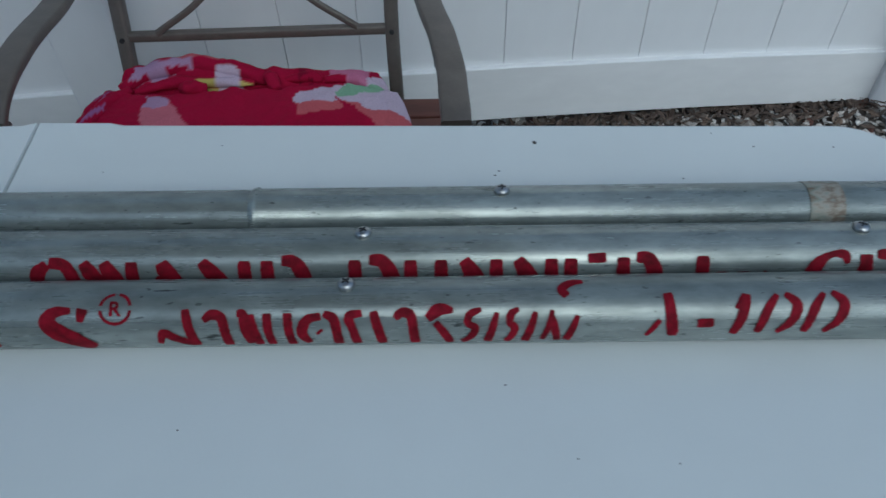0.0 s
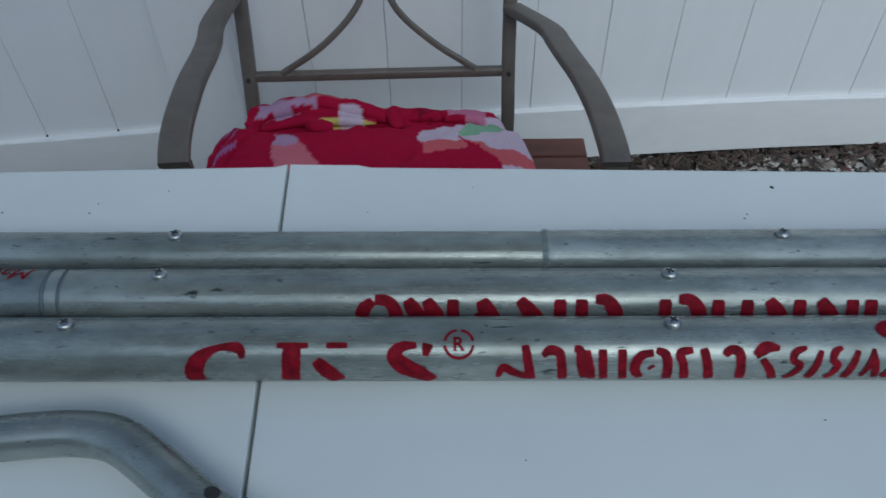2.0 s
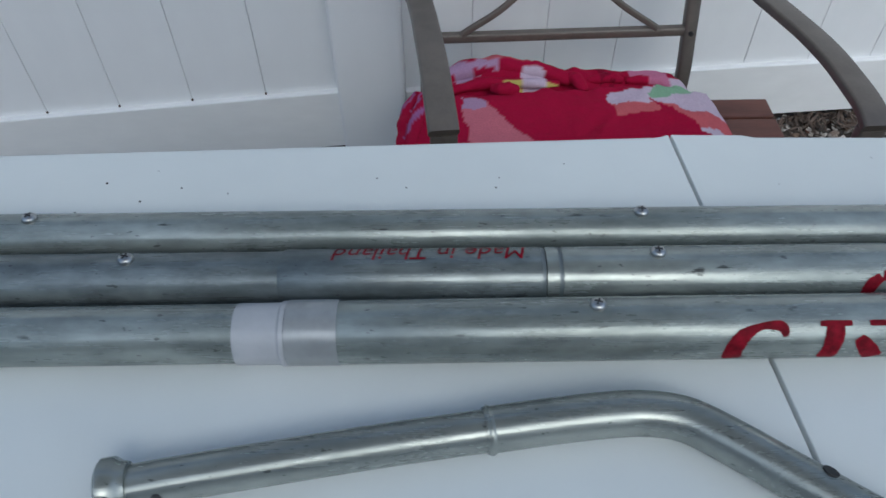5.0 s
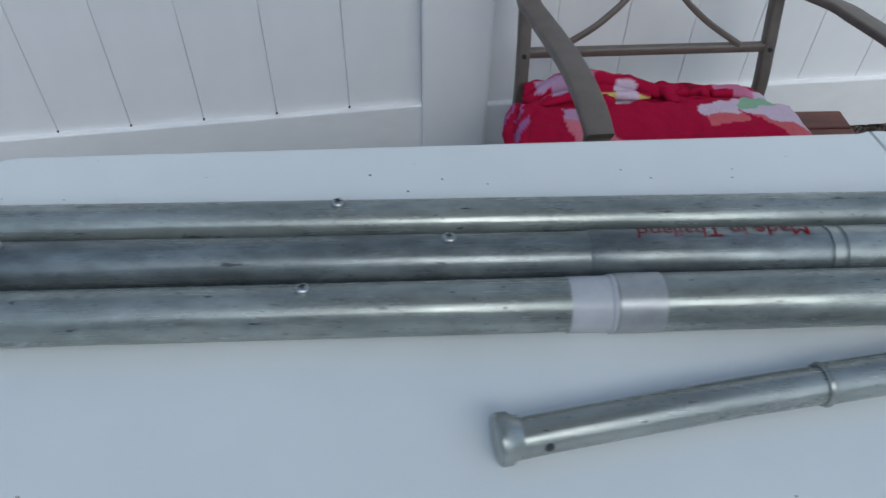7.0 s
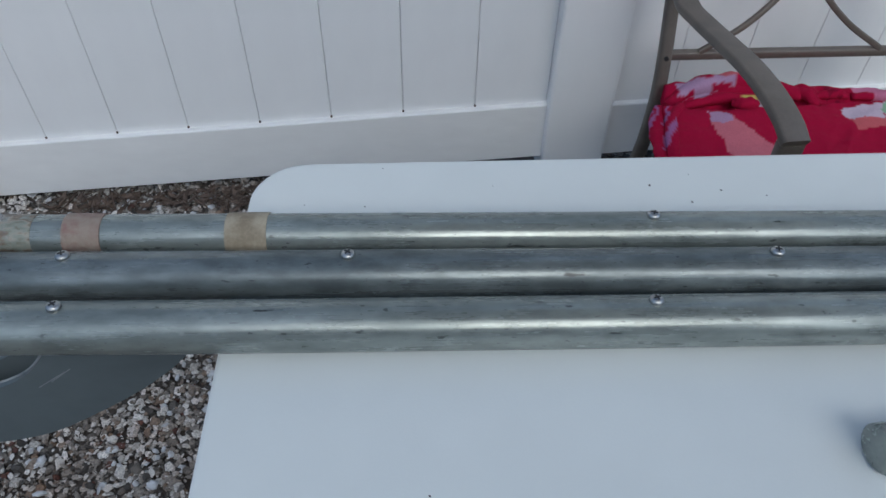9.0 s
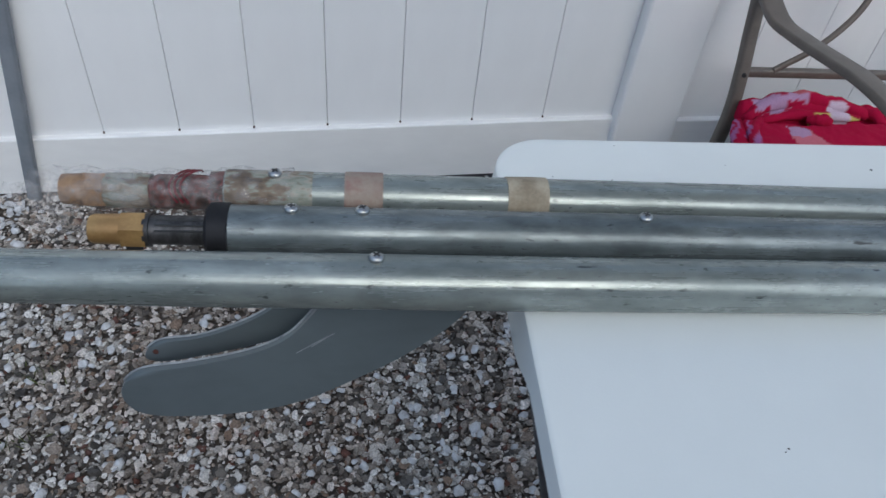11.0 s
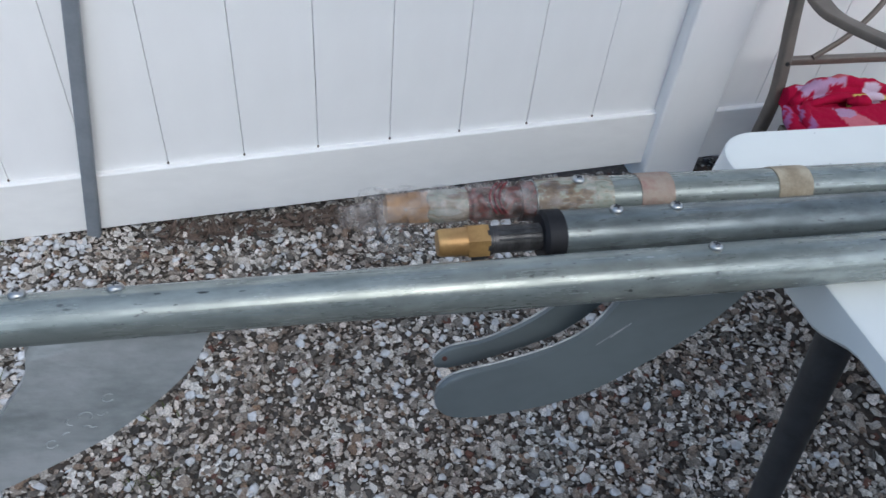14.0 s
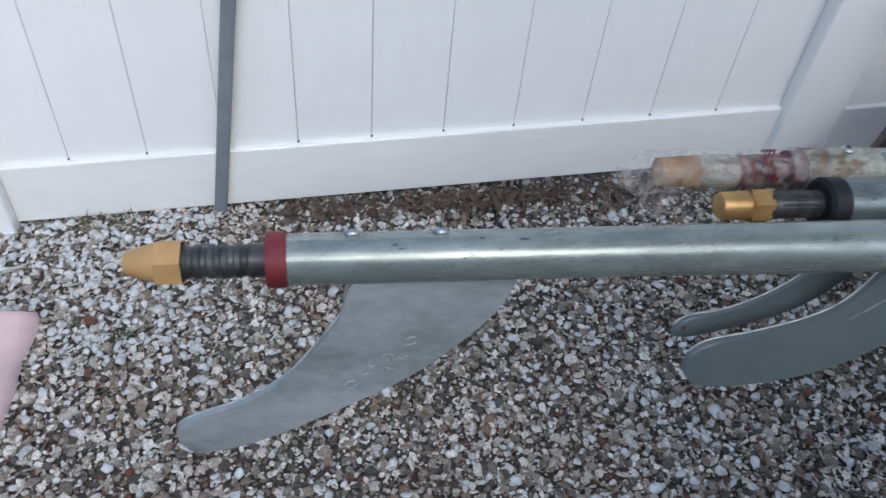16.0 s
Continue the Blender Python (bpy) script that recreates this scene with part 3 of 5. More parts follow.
def band(name, x0, x1, r, axis, material, parent, label="", wob=0.0, lift=0.0006):
    n = 6
    xs = [x0 + (x1 - x0) * i / n for i in range(n + 1)]
    st = [(xs[0], r)] + [(x, r + lift) for x in xs] + [(xs[-1], r)]
    return sharp(part(name, lathe_x(st, axis, 40, wob), material, parent, label), 40)


def hex_nut(name, x0, x1, r, axis, material, parent, label):
    bm = bmesh.new()
    rings = []
    for x, s in ((x0, 0.90), (x0 + 0.0015, 1.0), (x1 - 0.0015, 1.0), (x1, 0.90)):
        y, z = axis(x)
        rings.append([bm.verts.new((x, y + r * s * math.cos(radians(60 * i + 20)), z + r * s * math.sin(radians(60 * i + 20)))) for i in range(6)])
    ring_faces(bm, rings)
    return part(name, bm, material, parent, label)


def fin(parent, axis, outline, material, label, thick=0.006, lean=0.30):
    """A swept rudder plate under a tube; outline in (x, z)."""
    knots = [Vector((x, z, 0)) for x, z in outline]
    pts = spline([tuple(k) for k in knots], 5)
    y0 = axis(-1.5)[0]

    def place(p, side):
        return Vector((p[0], y0 - lean * (0.76 - p[1]) + side, p[1]))
    bm = prism([(p.x, p.y) for p in pts], lambda p: place(p, -thick / 2), lambda p: place(p, thick / 2), 0.0012)
    ob = sharp(part("rudder_fin", bm, material, parent, label), 40)
    n = (len(outline) // 2) * 5
    rim = [place((p.x, p.y), thick / 2 - 0.0004) for p in pts[5:n]]
    bm = sweep([tuple(q) for q in rim], lambda i: circle(0.0010 + 0.0003 * noise.noise((i * 0.35, 2, 5)), 8), ups=(0, 1, 0))
    part("worn_edge", bm, M_WORN, parent, "bright worn edge of the fin", True)
    return ob


# the long tube in front
tube = thing("drive_shaft_tube", (-0.5, 0.40, TZ), "long galvanised steel boat drive shaft tube with red stencil marks", "shaft tube", "shaft tubes")
R3A, R3B, R3C = 0.0206, 0.0194, 0.0167
a3 = lambda x: (0.400, TZ + (R3A if x > -0.758 else R3B + 0.0006) + 0.0085 * max(0.0, -1.32 - x))  # the overhanging end tips up
sharp(part("sleeve", lathe_x([(1.0, R3A - 0.002), (1.0, R3A), (0.4, R3A), (-0.2, R3A), (-0.5, R3A + 0.0003), (-0.7566, R3A + 0.0003), (-0.7600, R3A - 0.0012)], axis3), M_ZINC, tube, "wider zinc sleeve"))
sharp(part("housing", lathe_x([(-0.755, R3B), (-1.0, R3B), (-1.3, R3B), (-1.5, R3B - 0.0005), (-1.7, R3C + 0.0006), (-1.906, R3C), (-1.907, R3C - 0.002)], a3), M_ZINC, tube))
tape3 = band("tape", -0.7245, -0.757, R3A + 0.0004, axis3, M_TAPE3, tube, "pale plastic tape over the joint", lift=0.0004)
band("tape", -0.7572, -0.7900, R3B + 0.0002, a3, M_WHITETAPE, tube, "pale plastic tape over the joint", lift=0.0005)
sharp(part("ring", lathe_x([(-0.7575, R3B + 0.0010), (-0.7585, R3B + 0.0019), (-0.7605, R3B + 0.0019), (-0.7620, R3B + 0.0008)], a3), M_WHITETAPE, tube))
for x in (-0.177, -0.56, -0.973, -1.392, -1.808, -1.865):
    screw(tube, a3 if x < -0.76 else axis3, (R3C if x < -1.7 else R3B) if x < -0.76 else R3A, x, 112 if x < -1.7 else 99)
sharp(part("seal", lathe_x([(-1.9055, R3C), (-1.9065, R3C + 0.0012), (-1.9155, R3C + 0.0014), (-1.9185, R3C + 0.0004), (-1.9190, 0.010)], a3), M_RED, tube, "red rubber end seal"))
rib = [(-1.917, 0.0110)]
for i in range(5):
    xx = -1.929 - i * 0.0082
    rib += [(xx, 0.0110), (xx - 0.0012, 0.0100), (xx - 0.0040, 0.0100), (xx - 0.0052, 0.0111)]
rib += [(-1.972, 0.0108)]
sharp(part("propeller_shaft", lathe_x(rib, a3), M_SHAFT, tube, "dark ribbed propeller shaft"))
nut = hex_nut("nut", -1.9705, -1.9835, 0.0150, a3, M_BRASS2, tube, "brass cone nut")
sharp(part("nut_collar", lathe_x([(-1.9695, 0.0125), (-1.9725, 0.0130)], a3), M_RUBBER, tube))
sharp(part("cone", lathe_x([(-1.983, 0.0128), (-1.988, 0.0122), (-2.0025, 0.0076), (-2.0040, 0.0068), (-2.0045, 0.004)], a3), M_BRASS2, nut))
fin(tube, a3, [(-1.752, 0.750), (-1.857, 0.750), (-1.872, 0.724), (-1.890, 0.701), (-1.911, 0.677), (-1.940, 0.659), (-1.978, 0.646), (-1.990, 0.636), (-1.984, 0.622), (-1.972, 0.618),
               (-1.931, 0.626), (-1.869, 0.652), (-1.819, 0.678), (-1.772, 0.717), (-1.752, 0.750)], M_FIN3, "pale cast swept rudder fin", 0.005)
for x, z, rad, a0, a1 in ((-1.826, 0.702, 0.0042, 20, 300), (-1.843, 0.689, 0.0046, -60, 150), (-1.852, 0.686, 0.0040, 100, 250), (-1.838, 0.684, 0.0060, 200, 260), (-1.845, 0.677, 0.0060, 20, 80),
                          (-1.868, 0.669, 0.0042, 30, 320), (-1.832, 0.691, 0.0035, 180, 330), (-1.856, 0.674, 0.0050, 60, 130)):
    arc = [Vector((rad * math.cos(radians(a)), 0, 0.7 * rad * math.sin(radians(a)))) for a in np.linspace(a0, a1, 12)]
    bm = sweep(arc, circle(0.0006, 6), ups=(0, 1, 0))
    bm.transform(Matrix.Translation((x, 0.40 - 0.30 * (0.76 - z) - 0.0025, z)) @ Matrix.Rotation(radians(-17), 4, 'X') @ Matrix.Rotation(radians(-25), 4, 'Y'))
    part("cast_mark", bm, M_FIN3, tube, "raised cast mark", True)

# marks on the front tube: brushed stencil shapes, the model code as letters
GLYPHS = {
    "arc": [[(1.0, 0.72, 0.5), (0.90, 1.0, 0.9), (0.50, 1.0, 0.6), (0.15, 0.72, 1.3), (0.0, 0.30, 1.6), (0.02, -0.1, 1.6)]],
    "fork": [[(0.22, 1.0, 1.5), (0.20, 0.5, 1.6), (0.16, -0.1, 1.6)], [(0.0, 1.0, 0.5), (0.45, 1.0, 0.5)],
             [(0.55, 0.62, 1.0), (0.72, 0.25, 1.5), (0.86, -0.1, 1.5)], [(0.70, 1.0, 0.5), (1.0, 1.0, 0.5)]],
    "snake": [[(0.80, 0.72, 0.5), (0.86, 1.04, 1.0)], [(0.62, 1.0, 0.5), (0.30, 0.96, 0.9), (0.14, 0.74, 1.3), (0.32, 0.46, 1.6), (0.66, 0.20, 1.6), (0.96, -0.1, 1.3)]],
    "tail": [[(0.0, 0.05, 0.6), (0.14, 0.40, 1.0), (0.42, 0.24, 1.1), (0.84, 0.02, 1.1)], [(0.72, 1.0, 1.0), (0.80, 0.5, 1.1), (0.90, -0.05, 1.2)]],
    "arch": [[(0.0, 0.72, 0.7), (0.35, 0.86, 1.1), (0.78, 0.78, 1.1), (0.90, 0.40, 1.1), (0.98, -0.05, 1.1)]],
    "hook": [[(0.0, 0.88, 0.8), (0.30, 0.86, 1.0), (0.34, 0.5, 1.0), (0.62, 0.02, 1.1)], [(0.62, 0.86, 0.8), (0.80, 0.4, 1.0), (0.95, -0.05, 1.0)]],
    "post": [[(0.40, 0.88, 1.0), (0.44, 0.4, 1.0), (0.60, -0.05, 1.0)]],
    "bowl": [[(0.55, 0.80, 0.8), (0.16, 0.70, 1.1), (0.0, 0.36, 1.2), (0.20, 0.02, 0.9)], [(0.46, 0.42, 0.9), (0.52, 0.36, 0.9)], [(0.62, 0.86, 0.8), (0.90, 0.72, 1.1), (0.98, 0.3, 1.1), (1.0, -0.05, 1.1)]],
    "gate": [[(0.42, 0.86, 0.8), (0.06, 0.78, 1.0), (0.16, 0.44, 1.0), (0.26, -0.05, 1.1)], [(0.72, 0.90, 1.0), (0.86, 0.4, 1.1), (0.96, -0.05, 1.1)]],
    "flag": [[(0.0, 0.70, 1.0), (0.45, 0.92, 1.4), (1.0, 0.90, 0.6)], [(0.30, 0.62, 0.8), (0.66, 0.3, 1.0), (0.90, -0.05, 1.0)]],
    "curl": [[(0.95, 0.92, 0.5), (0.40, 0.80, 0.9), (0.30, 0.58, 0.8), (0.66, 0.44, 0.9), (0.40, 0.16, 0.8), (0.0, -0.02, 0.7)]],
    "lean": [[(0.80, 0.84, 0.6), (0.45, 0.4, 0.9), (0.10, -0.02, 1.0)]],
    "nail": [[(0.0, 0.05, 0.6), (0.40, 0.5, 0.7), (0.62, 0.88, 0.5)], [(0.55, 0.80, 0.6), (0.80, 0.4, 0.9), (1.0, 0.0, 0.8)]],
    "A": [[(0.0, 0.0, 0.5), (0.24, 0.26, 0.6), (0.40, 0.42, 0.5)], [(0.66, 1.02, 1.0), (0.76, 0.5, 1.2), (0.86, 0.02, 1.2)], [(0.74, 0.02, 0.4), (1.0, 0.03, 0.4)]],
    "1": [[(0.20, 0.66, 0.5), (0.80, 0.98, 0.9)], [(0.84, 1.0, 1.0), (0.56, 0.5, 1.1), (0.10, 0.0, 0.9)]],
    "0": [[(0.50, 0.98, 0.6), (0.24, 0.62, 1.0), (0.02, 0.04, 0.9)], [(0.70, 1.0, 0.6), (0.98, 0.74, 1.1), (0.86, 0.36, 1.0), (0.52, 0.04, 0.6)]],
    "bar": [[(0.0, 0.30, 1.0), (1.0, 0.32, 1.0)]],
    "over": [[(1.0, 1.0, 0.7), (0.50, 0.90, 1.1), (0.10, 0.45, 1.2), (0.30, 0.0, 1.1)]],
    "leg": [[(0.5, 1.0, 1.0), (0.5, 0.5, 1.1), (0.5, 0.0, 1.1)]],
    "slope": [[(0.12, 1.0, 0.9), (0.50, 0.62, 1.4), (0.90, 0.22, 1.3), (1.0, 0.0, 0.9)]],
    "knob": [[(0.15, 0.0, 1.1), (0.25, 0.62, 1.2), (0.60, 0.96, 0.8)], [(0.66, 1.0, 0.9), (1.15, 0.92, 1.0), (1.40, 0.50, 1.2), (1.36, 0.0, 1.1)]],
    "shoulder": [[(0.0, 1.0, 0.8), (0.55, 0.95, 1.1), (0.90, 0.55, 1.3), (1.0, 0.05, 1.2)]],
    "peak": [[(0.0, 0.0, 0.5), (0.30, 0.5, 0.5)], [(0.40, 0.95, 1.1), (0.66, 0.5, 1.6), (1.0, 0.0, 1.4)]],
}


def stencil(parent, axis, r, kind, x0, x1, lo, hi, pen, name="stencil_bar"):
    """Brushed strokes of one mark, uneven along their edges, lying on a tube between two angles."""
    for knots in GLYPHS[kind]:
        flat = [(x0 + (x1 - x0) * u, radians(lo + (hi - lo) * v) * r, w) for u, v, w in knots]
        pts = spline(flat, 7)
        bm = bmesh.new()
        prev = None
        for i, p in enumerate(pts):
            d = pts[min(i + 1, len(pts) - 1)] - pts[max(i - 1, 0)]
            d = Vector((d.x, d.y)).normalized()
            side = Vector((-d.y, d.x))
            end = min(1.0, 0.82 + 0.18 * min(i, len(pts) - 1 - i))
            half = 0.5 * pen * max(0.2, p.z) * end * (1 + 0.10 * noise.noise((p.x * 420, p.y * 420, 3)))
            row = []
            for k in (-1, -0.33, 0.33, 1):
                q = Vector((p.x, p.y)) + side * half * k
                row.append(bm.verts.new(on_tube(axis, r + 0.00032, q.x, math.degrees(q.y / r))))
            if prev:
                for a in range(3):
                    bm.faces.new((prev[a], prev[a + 1], row[a + 1], row[a]))
            prev = row
        part(name, bm, M_PAINT, parent, "red stencilled brush stroke")


RS = R3A + 0.0003
for kind, x0, x1, lo, hi in (("arc", -0.4765, -0.4450, -8, 54), ("fork", -0.4240, -0.3800, -8, 58), ("snake", -0.3550, -0.3260, -8, 58)):
    stencil(tube, axis3, RS, kind, x0, x1, lo, hi, 0.0074)
for kind, x0, x1 in (("tail", -0.2870, -0.2635), ("arch", -0.2595, -0.2460), ("hook", -0.2400, -0.2275), ("post", -0.2260, -0.2170), ("post", -0.2140, -0.2050), ("bowl", -0.2025, -0.1815),
                     ("gate", -0.1760, -0.1545), ("arch", -0.1480, -0.1360), ("flag", -0.1290, -0.1140), ("curl", -0.1090, -0.0970), ("lean", -0.0950, -0.0870), ("curl", -0.0835, -0.0755),
                     ("lean", -0.0730, -0.0645), ("nail", -0.0620, -0.0530)):
    stencil(tube, axis3, RS, kind, x0, x1, -8, 58, 0.0054)
stencil(tube, axis3, RS, "lean", -0.0490, -0.0400, -6, 50, 0.0050)
stencil(tube, axis3, RS, "over", -0.0520, -0.0375, 72, 100, 0.0046)
for kind, x0, x1, lo, hi in (("A", -0.0015, 0.0165, 2, 74), ("bar", 0.0275, 0.0370, 10, 60), ("1", 0.0475, 0.0575, 4, 72), ("0", 0.0620, 0.0850, 4, 72), ("0", 0.0890, 0.1120, 4, 74)):
    stencil(tube, axis3, RS, kind, x0, x1, lo, hi, 0.0056, "lettering")
ringbm = bmesh.new()
for a0, a1 in ((12, 82), (98, 168), (186, 354)):
    rows = [[ringbm.verts.new((rr * math.cos(radians(a)), rr * math.sin(radians(a)), 0)) for rr in (0.0080, 0.0098)] for a in np.linspace(a0, a1, 9)]
    for p, q in zip(rows, rows[1:]):
        ringbm.faces.new((p[0], p[1], q[1], q[0]))
part("stencil_ring", wrap_mesh(ringbm, axis3, RS, -0.311, 60), M_PAINT, tube, "red stencilled ring mark")
lettering("R", 0.0120, tube, axis3, R3A + 0.0002, -0.3150, 49, bold=0.0003)

# the middle tube
tube = thing("drive_shaft_tube", (-0.4, 0.445, TZ), "dull galvanised boat drive shaft tube with a brass end nut", "shaft tube", "shaft tubes")
R2A, R2B = 0.0205, 0.0193
sharp(part("sleeve", lathe_x([(1.0, R2A - 0.002), (1.0, R2A), (0.3, R2A), (-0.3, R2A), (-0.577, R2A)], axis2), M_ZINC, tube, "wider zinc sleeve"))
for x0, x1 in ((-0.5775, -0.5795), (-0.589, -0.5908)):
    sharp(part("groove", lathe_x([(x0 + 0.0004, R2A - 0.0006), (x1 - 0.0004, R2A - 0.0006)], axis2), M_FIN, tube))
sharp(part("collar", lathe_x([(-0.580, R2A), (-0.588, R2A)], axis2), M_ZINC, tube))
sharp(part("sleeve_end", lathe_x([(-0.591, R2A), (-0.69, R2A), (-0.765, R2A + 0.0002), (-0.768, R2A - 0.0012)], axis2), M_ZINC2, tube, "smooth dull grey sleeve end"))
sharp(part("housing", lathe_x([(-0.766, R2B), (-1.0, R2B), (-1.3, R2B), (-1.4965, R2B), (-1.497, R2B - 0.002)], axis2), M_ZINC2, tube, "dull spotted zinc housing"))
for x, dg in ((0.142, 97), (-0.170, 97), (-0.513, 97), (-0.871, 97), (-1.193, 97), (-1.402, 99), (-1.452, 99)):
    screw(tube, axis2, R2A if x > -0.7 else R2B, x, dg)
sharp(part("seal", lathe_x([(-1.4950, R2B), (-1.4960, R2B + 0.0012), (-1.5090, R2B + 0.0012), (-1.5115, R2B - 0.002), (-1.5115, 0.010)], axis2), M_RUBBER, tube, "black rubber end seal"))
sharp(part("propeller_shaft", lathe_x([(-1.508, 0.0106), (-1.550, 0.0106), (-1.5505, 0.0120), (-1.5545, 0.0120), (-1.555, 0.010)], axis2), M_SHAFT, tube, "dark propeller shaft"))
for a in (40, 62, 84):
    y, z = axis2(-1.53)
    d0, d1 = radians(a), radians(a + 5)
    bm = box(-1.546, -1.513, y - 0.0110 * math.cos(d0) - 0.0008, y - 0.0110 * math.cos(d0) + 0.0008, z + 0.0104 * math.sin(d0) - 0.0004, z + 0.0104 * math.sin(d0) + 0.0006, 0.0002, 1)
    part("spline_key", bm, M_DARK, tube)
nut = hex_nut("nut", -1.5545, -1.5680, 0.0136, axis2, M_BRASS, tube, "brass hex nut")
sharp(part("nut_barrel", lathe_x([(-1.5675, 0.0112), (-1.589, 0.0106), (-1.5915, 0.0096), (-1.592, 0.005)], axis2), M_BRASS, nut))
part("nut_notch", box(-1.5665, -1.5560, axis2(-1.56)[0] - 0.0126, axis2(-1.56)[0] - 0.0085, axis2(-1.56)[1] - 0.0095, axis2(-1.56)[1] - 0.0045, 0.0005, 1), M_DARK, nut)
fin(tube, axis2, [(-1.300, 0.742), (-1.400, 0.742), (-1.418, 0.722), (-1.436, 0.699), (-1.458, 0.674), (-1.488, 0.659), (-1.533, 0.648), (-1.574, 0.641), (-1.590, 0.626), (-1.586, 0.609), (-1.562, 0.600),
                  (-1.506, 0.602), (-1.456, 0.612), (-1.407, 0.635), (-1.359, 0.664), (-1.321, 0.698), (-1.300, 0.742)], M_FIN, "grey swept rudder fin")
for kind, x0, x1, hi in (("knob", -0.3790, -0.3600, 46), ("slope", -0.3465, -0.3340, 46), ("slope", -0.3335, -0.3225, 46), ("leg", -0.3190, -0.3100, 46), ("peak", -0.3030, -0.2850, 48),
                         ("slope", -0.2726, -0.2560, 46), ("leg", -0.2480, -0.2395, 46), ("leg", -0.2335, -0.2255, 46), ("shoulder", -0.2205, -0.2060, 46), ("leg", -0.1790, -0.1705, 46),
                         ("shoulder", -0.1660, -0.1510, 46), ("leg", -0.1440, -0.1360, 45), ("leg", -0.1255, -0.1165, 45), ("slope", -0.1085, -0.0960, 45), ("leg", -0.0910, -0.0825, 45),
                         ("slope", -0.0750, -0.0625, 45), ("leg", -0.0565, -0.0485, 45), ("leg", -0.0445, -0.0365, 45), ("leg", -0.0120, -0.0040, 46), ("shoulder", 0.0000, 0.0127, 46),
                         ("leg", 0.0380, 0.0440, 47), ("leg", 0.0490, 0.0570, 18), ("leg", 0.0630, 0.0700, 18), ("lean", 0.0750, 0.0830, 22)):
    stencil(tube, axis2, R2A, kind, x0, x1, -10, hi, 0.0078)
stencil(tube, axis2, R2A, "bar", -0.0300, -0.0187, 27, 87, 0.0062)
stencil(tube, axis2, R2A, "arc", 0.1087, 0.1300, -10, 46, 0.0066)
stencil(tube, axis2, R2A, "leg", 0.1370, 0.1460, -10, 46, 0.0080)
stencil(tube, axis2, R2A, "shoulder", 0.1480, 0.1640, -10, 46, 0.0070)
lettering("Made in Thailand", 0.0205, tube, axis2, R2A, -0.600, 126, flip=True, shear=0.2, stretch=0.93)

for x, z, ln, rot in ((-1.440, 0.668, 0.030, 33), (-1.432, 0.672, 0.022, 36)):
    bm = box(-ln / 2, ln / 2, -0.0002, 0.0003, -0.0003, 0.0003, 0.0001, 1)
    bm.transform(Matrix.Translation((x, axis2(-1.5)[0] - 0.30 * (0.76 - z) - 0.0032, z)) @ Matrix.Rotation(radians(-17), 4, 'X') @ Matrix.Rotation(radians(-rot), 4, 'Y'))
    part("scratch", bm, M_WORN, tube, "bright scratch in the paint")

# the far tube, its end wrapped in film
tube = thing("drive_shaft_tube", (-0.5, 0.49, TZ), "taped galvanised boat drive shaft tube, its tip wrapped in clear film", "shaft tube", "shaft tubes")
R1A, R1B = 0.0183, 0.0176
sharp(part("sleeve", lathe_x([(1.0, R1A - 0.002), (1.0, R1A), (0.3, R1A), (-0.2445, R1A), (-0.247, R1A + 0.0010), (-0.2495, R1A + 0.0004), (-0.251, R1B)], axis1), M_ZINC, tube, "wider zinc sleeve"))
sharp(part("housing", lathe_x([(-0.250, R1B), (-0.7, R1B), (-1.2, R1B), (-1.505, R1B), (-1.506, 0.012)], axis1), M_ZINC, tube))
for x in (-0.080, -0.515, -0.954):
    screw(tube, axis1, R1A if x > -0.24 else R1B, x, 96)
screw(tube, axis1, R1B, -1.468, 96)
band("tape", 0.124, 0.147, R1A, axis1, M_PATINA, tube, "grey-green grimy clear tape band", 0.01)
band("tape", -1.259, -1.291, R1B, axis1, M_TAPE, tube, "tan masking tape band", 0.015, 0.0010)
band("tape", -1.387, -1.416, R1B, axis1, M_TAPE2, tube, "reddish stained tape band", 0.02, 0.0010)
band("grime", -1.440, -1.504, R1B, axis1, M_PATINA, tube, "stained zinc under the film", 0.01, 0.0004)
sharp(part("seal", lathe_x([(-1.504, 0.0165), (-1.516, 0.0160), (-1.517, 0.012)], axis1), M_RUST, tube, "rusty end seal"))
sharp(part("propeller_shaft", lathe_x([(-1.515, 0.0128), (-1.530, 0.0135), (-1.556, 0.0130), (-1.558, 0.0115), (-1.562, 0.0115)], axis1, wobble=0.05), M_RUST, tube, "rusty propeller shaft"))
sharp(part("coupling", lathe_x([(-1.560, 0.0128), (-1.566, 0.0135), (-1.592, 0.0130), (-1.594, 0.0115)], axis1), M_PATINA, tube, "greenish corroded coupling"))
nut = hex_nut("nut", -1.593, -1.606, 0.0140, axis1, M_BRASS3, tube, "dull brass nut")
sharp(part("nut_barrel", lathe_x([(-1.605, 0.0122), (-1.624, 0.0112), (-1.626, 0.006)], axis1), M_BRASS3, nut))
wr = []
for i in range(46):
    x = -1.455 - i * 0.0042
    base = R1B + 0.0012 if x > -1.512 else 0.0165
    wr.append((x, base + 0.0010 * noise.noise((x * 70, 3.0, 1.0)) + 0.0007 * math.sin(x * 210)))
wr += [(-1.648, 0.0085), (-1.652, 0.0040)]
film = part("plastic_wrap", lathe_x(wr, axis1, 56, 0.15), M_FILM, tube, "crinkled clear plastic film wrap", True)
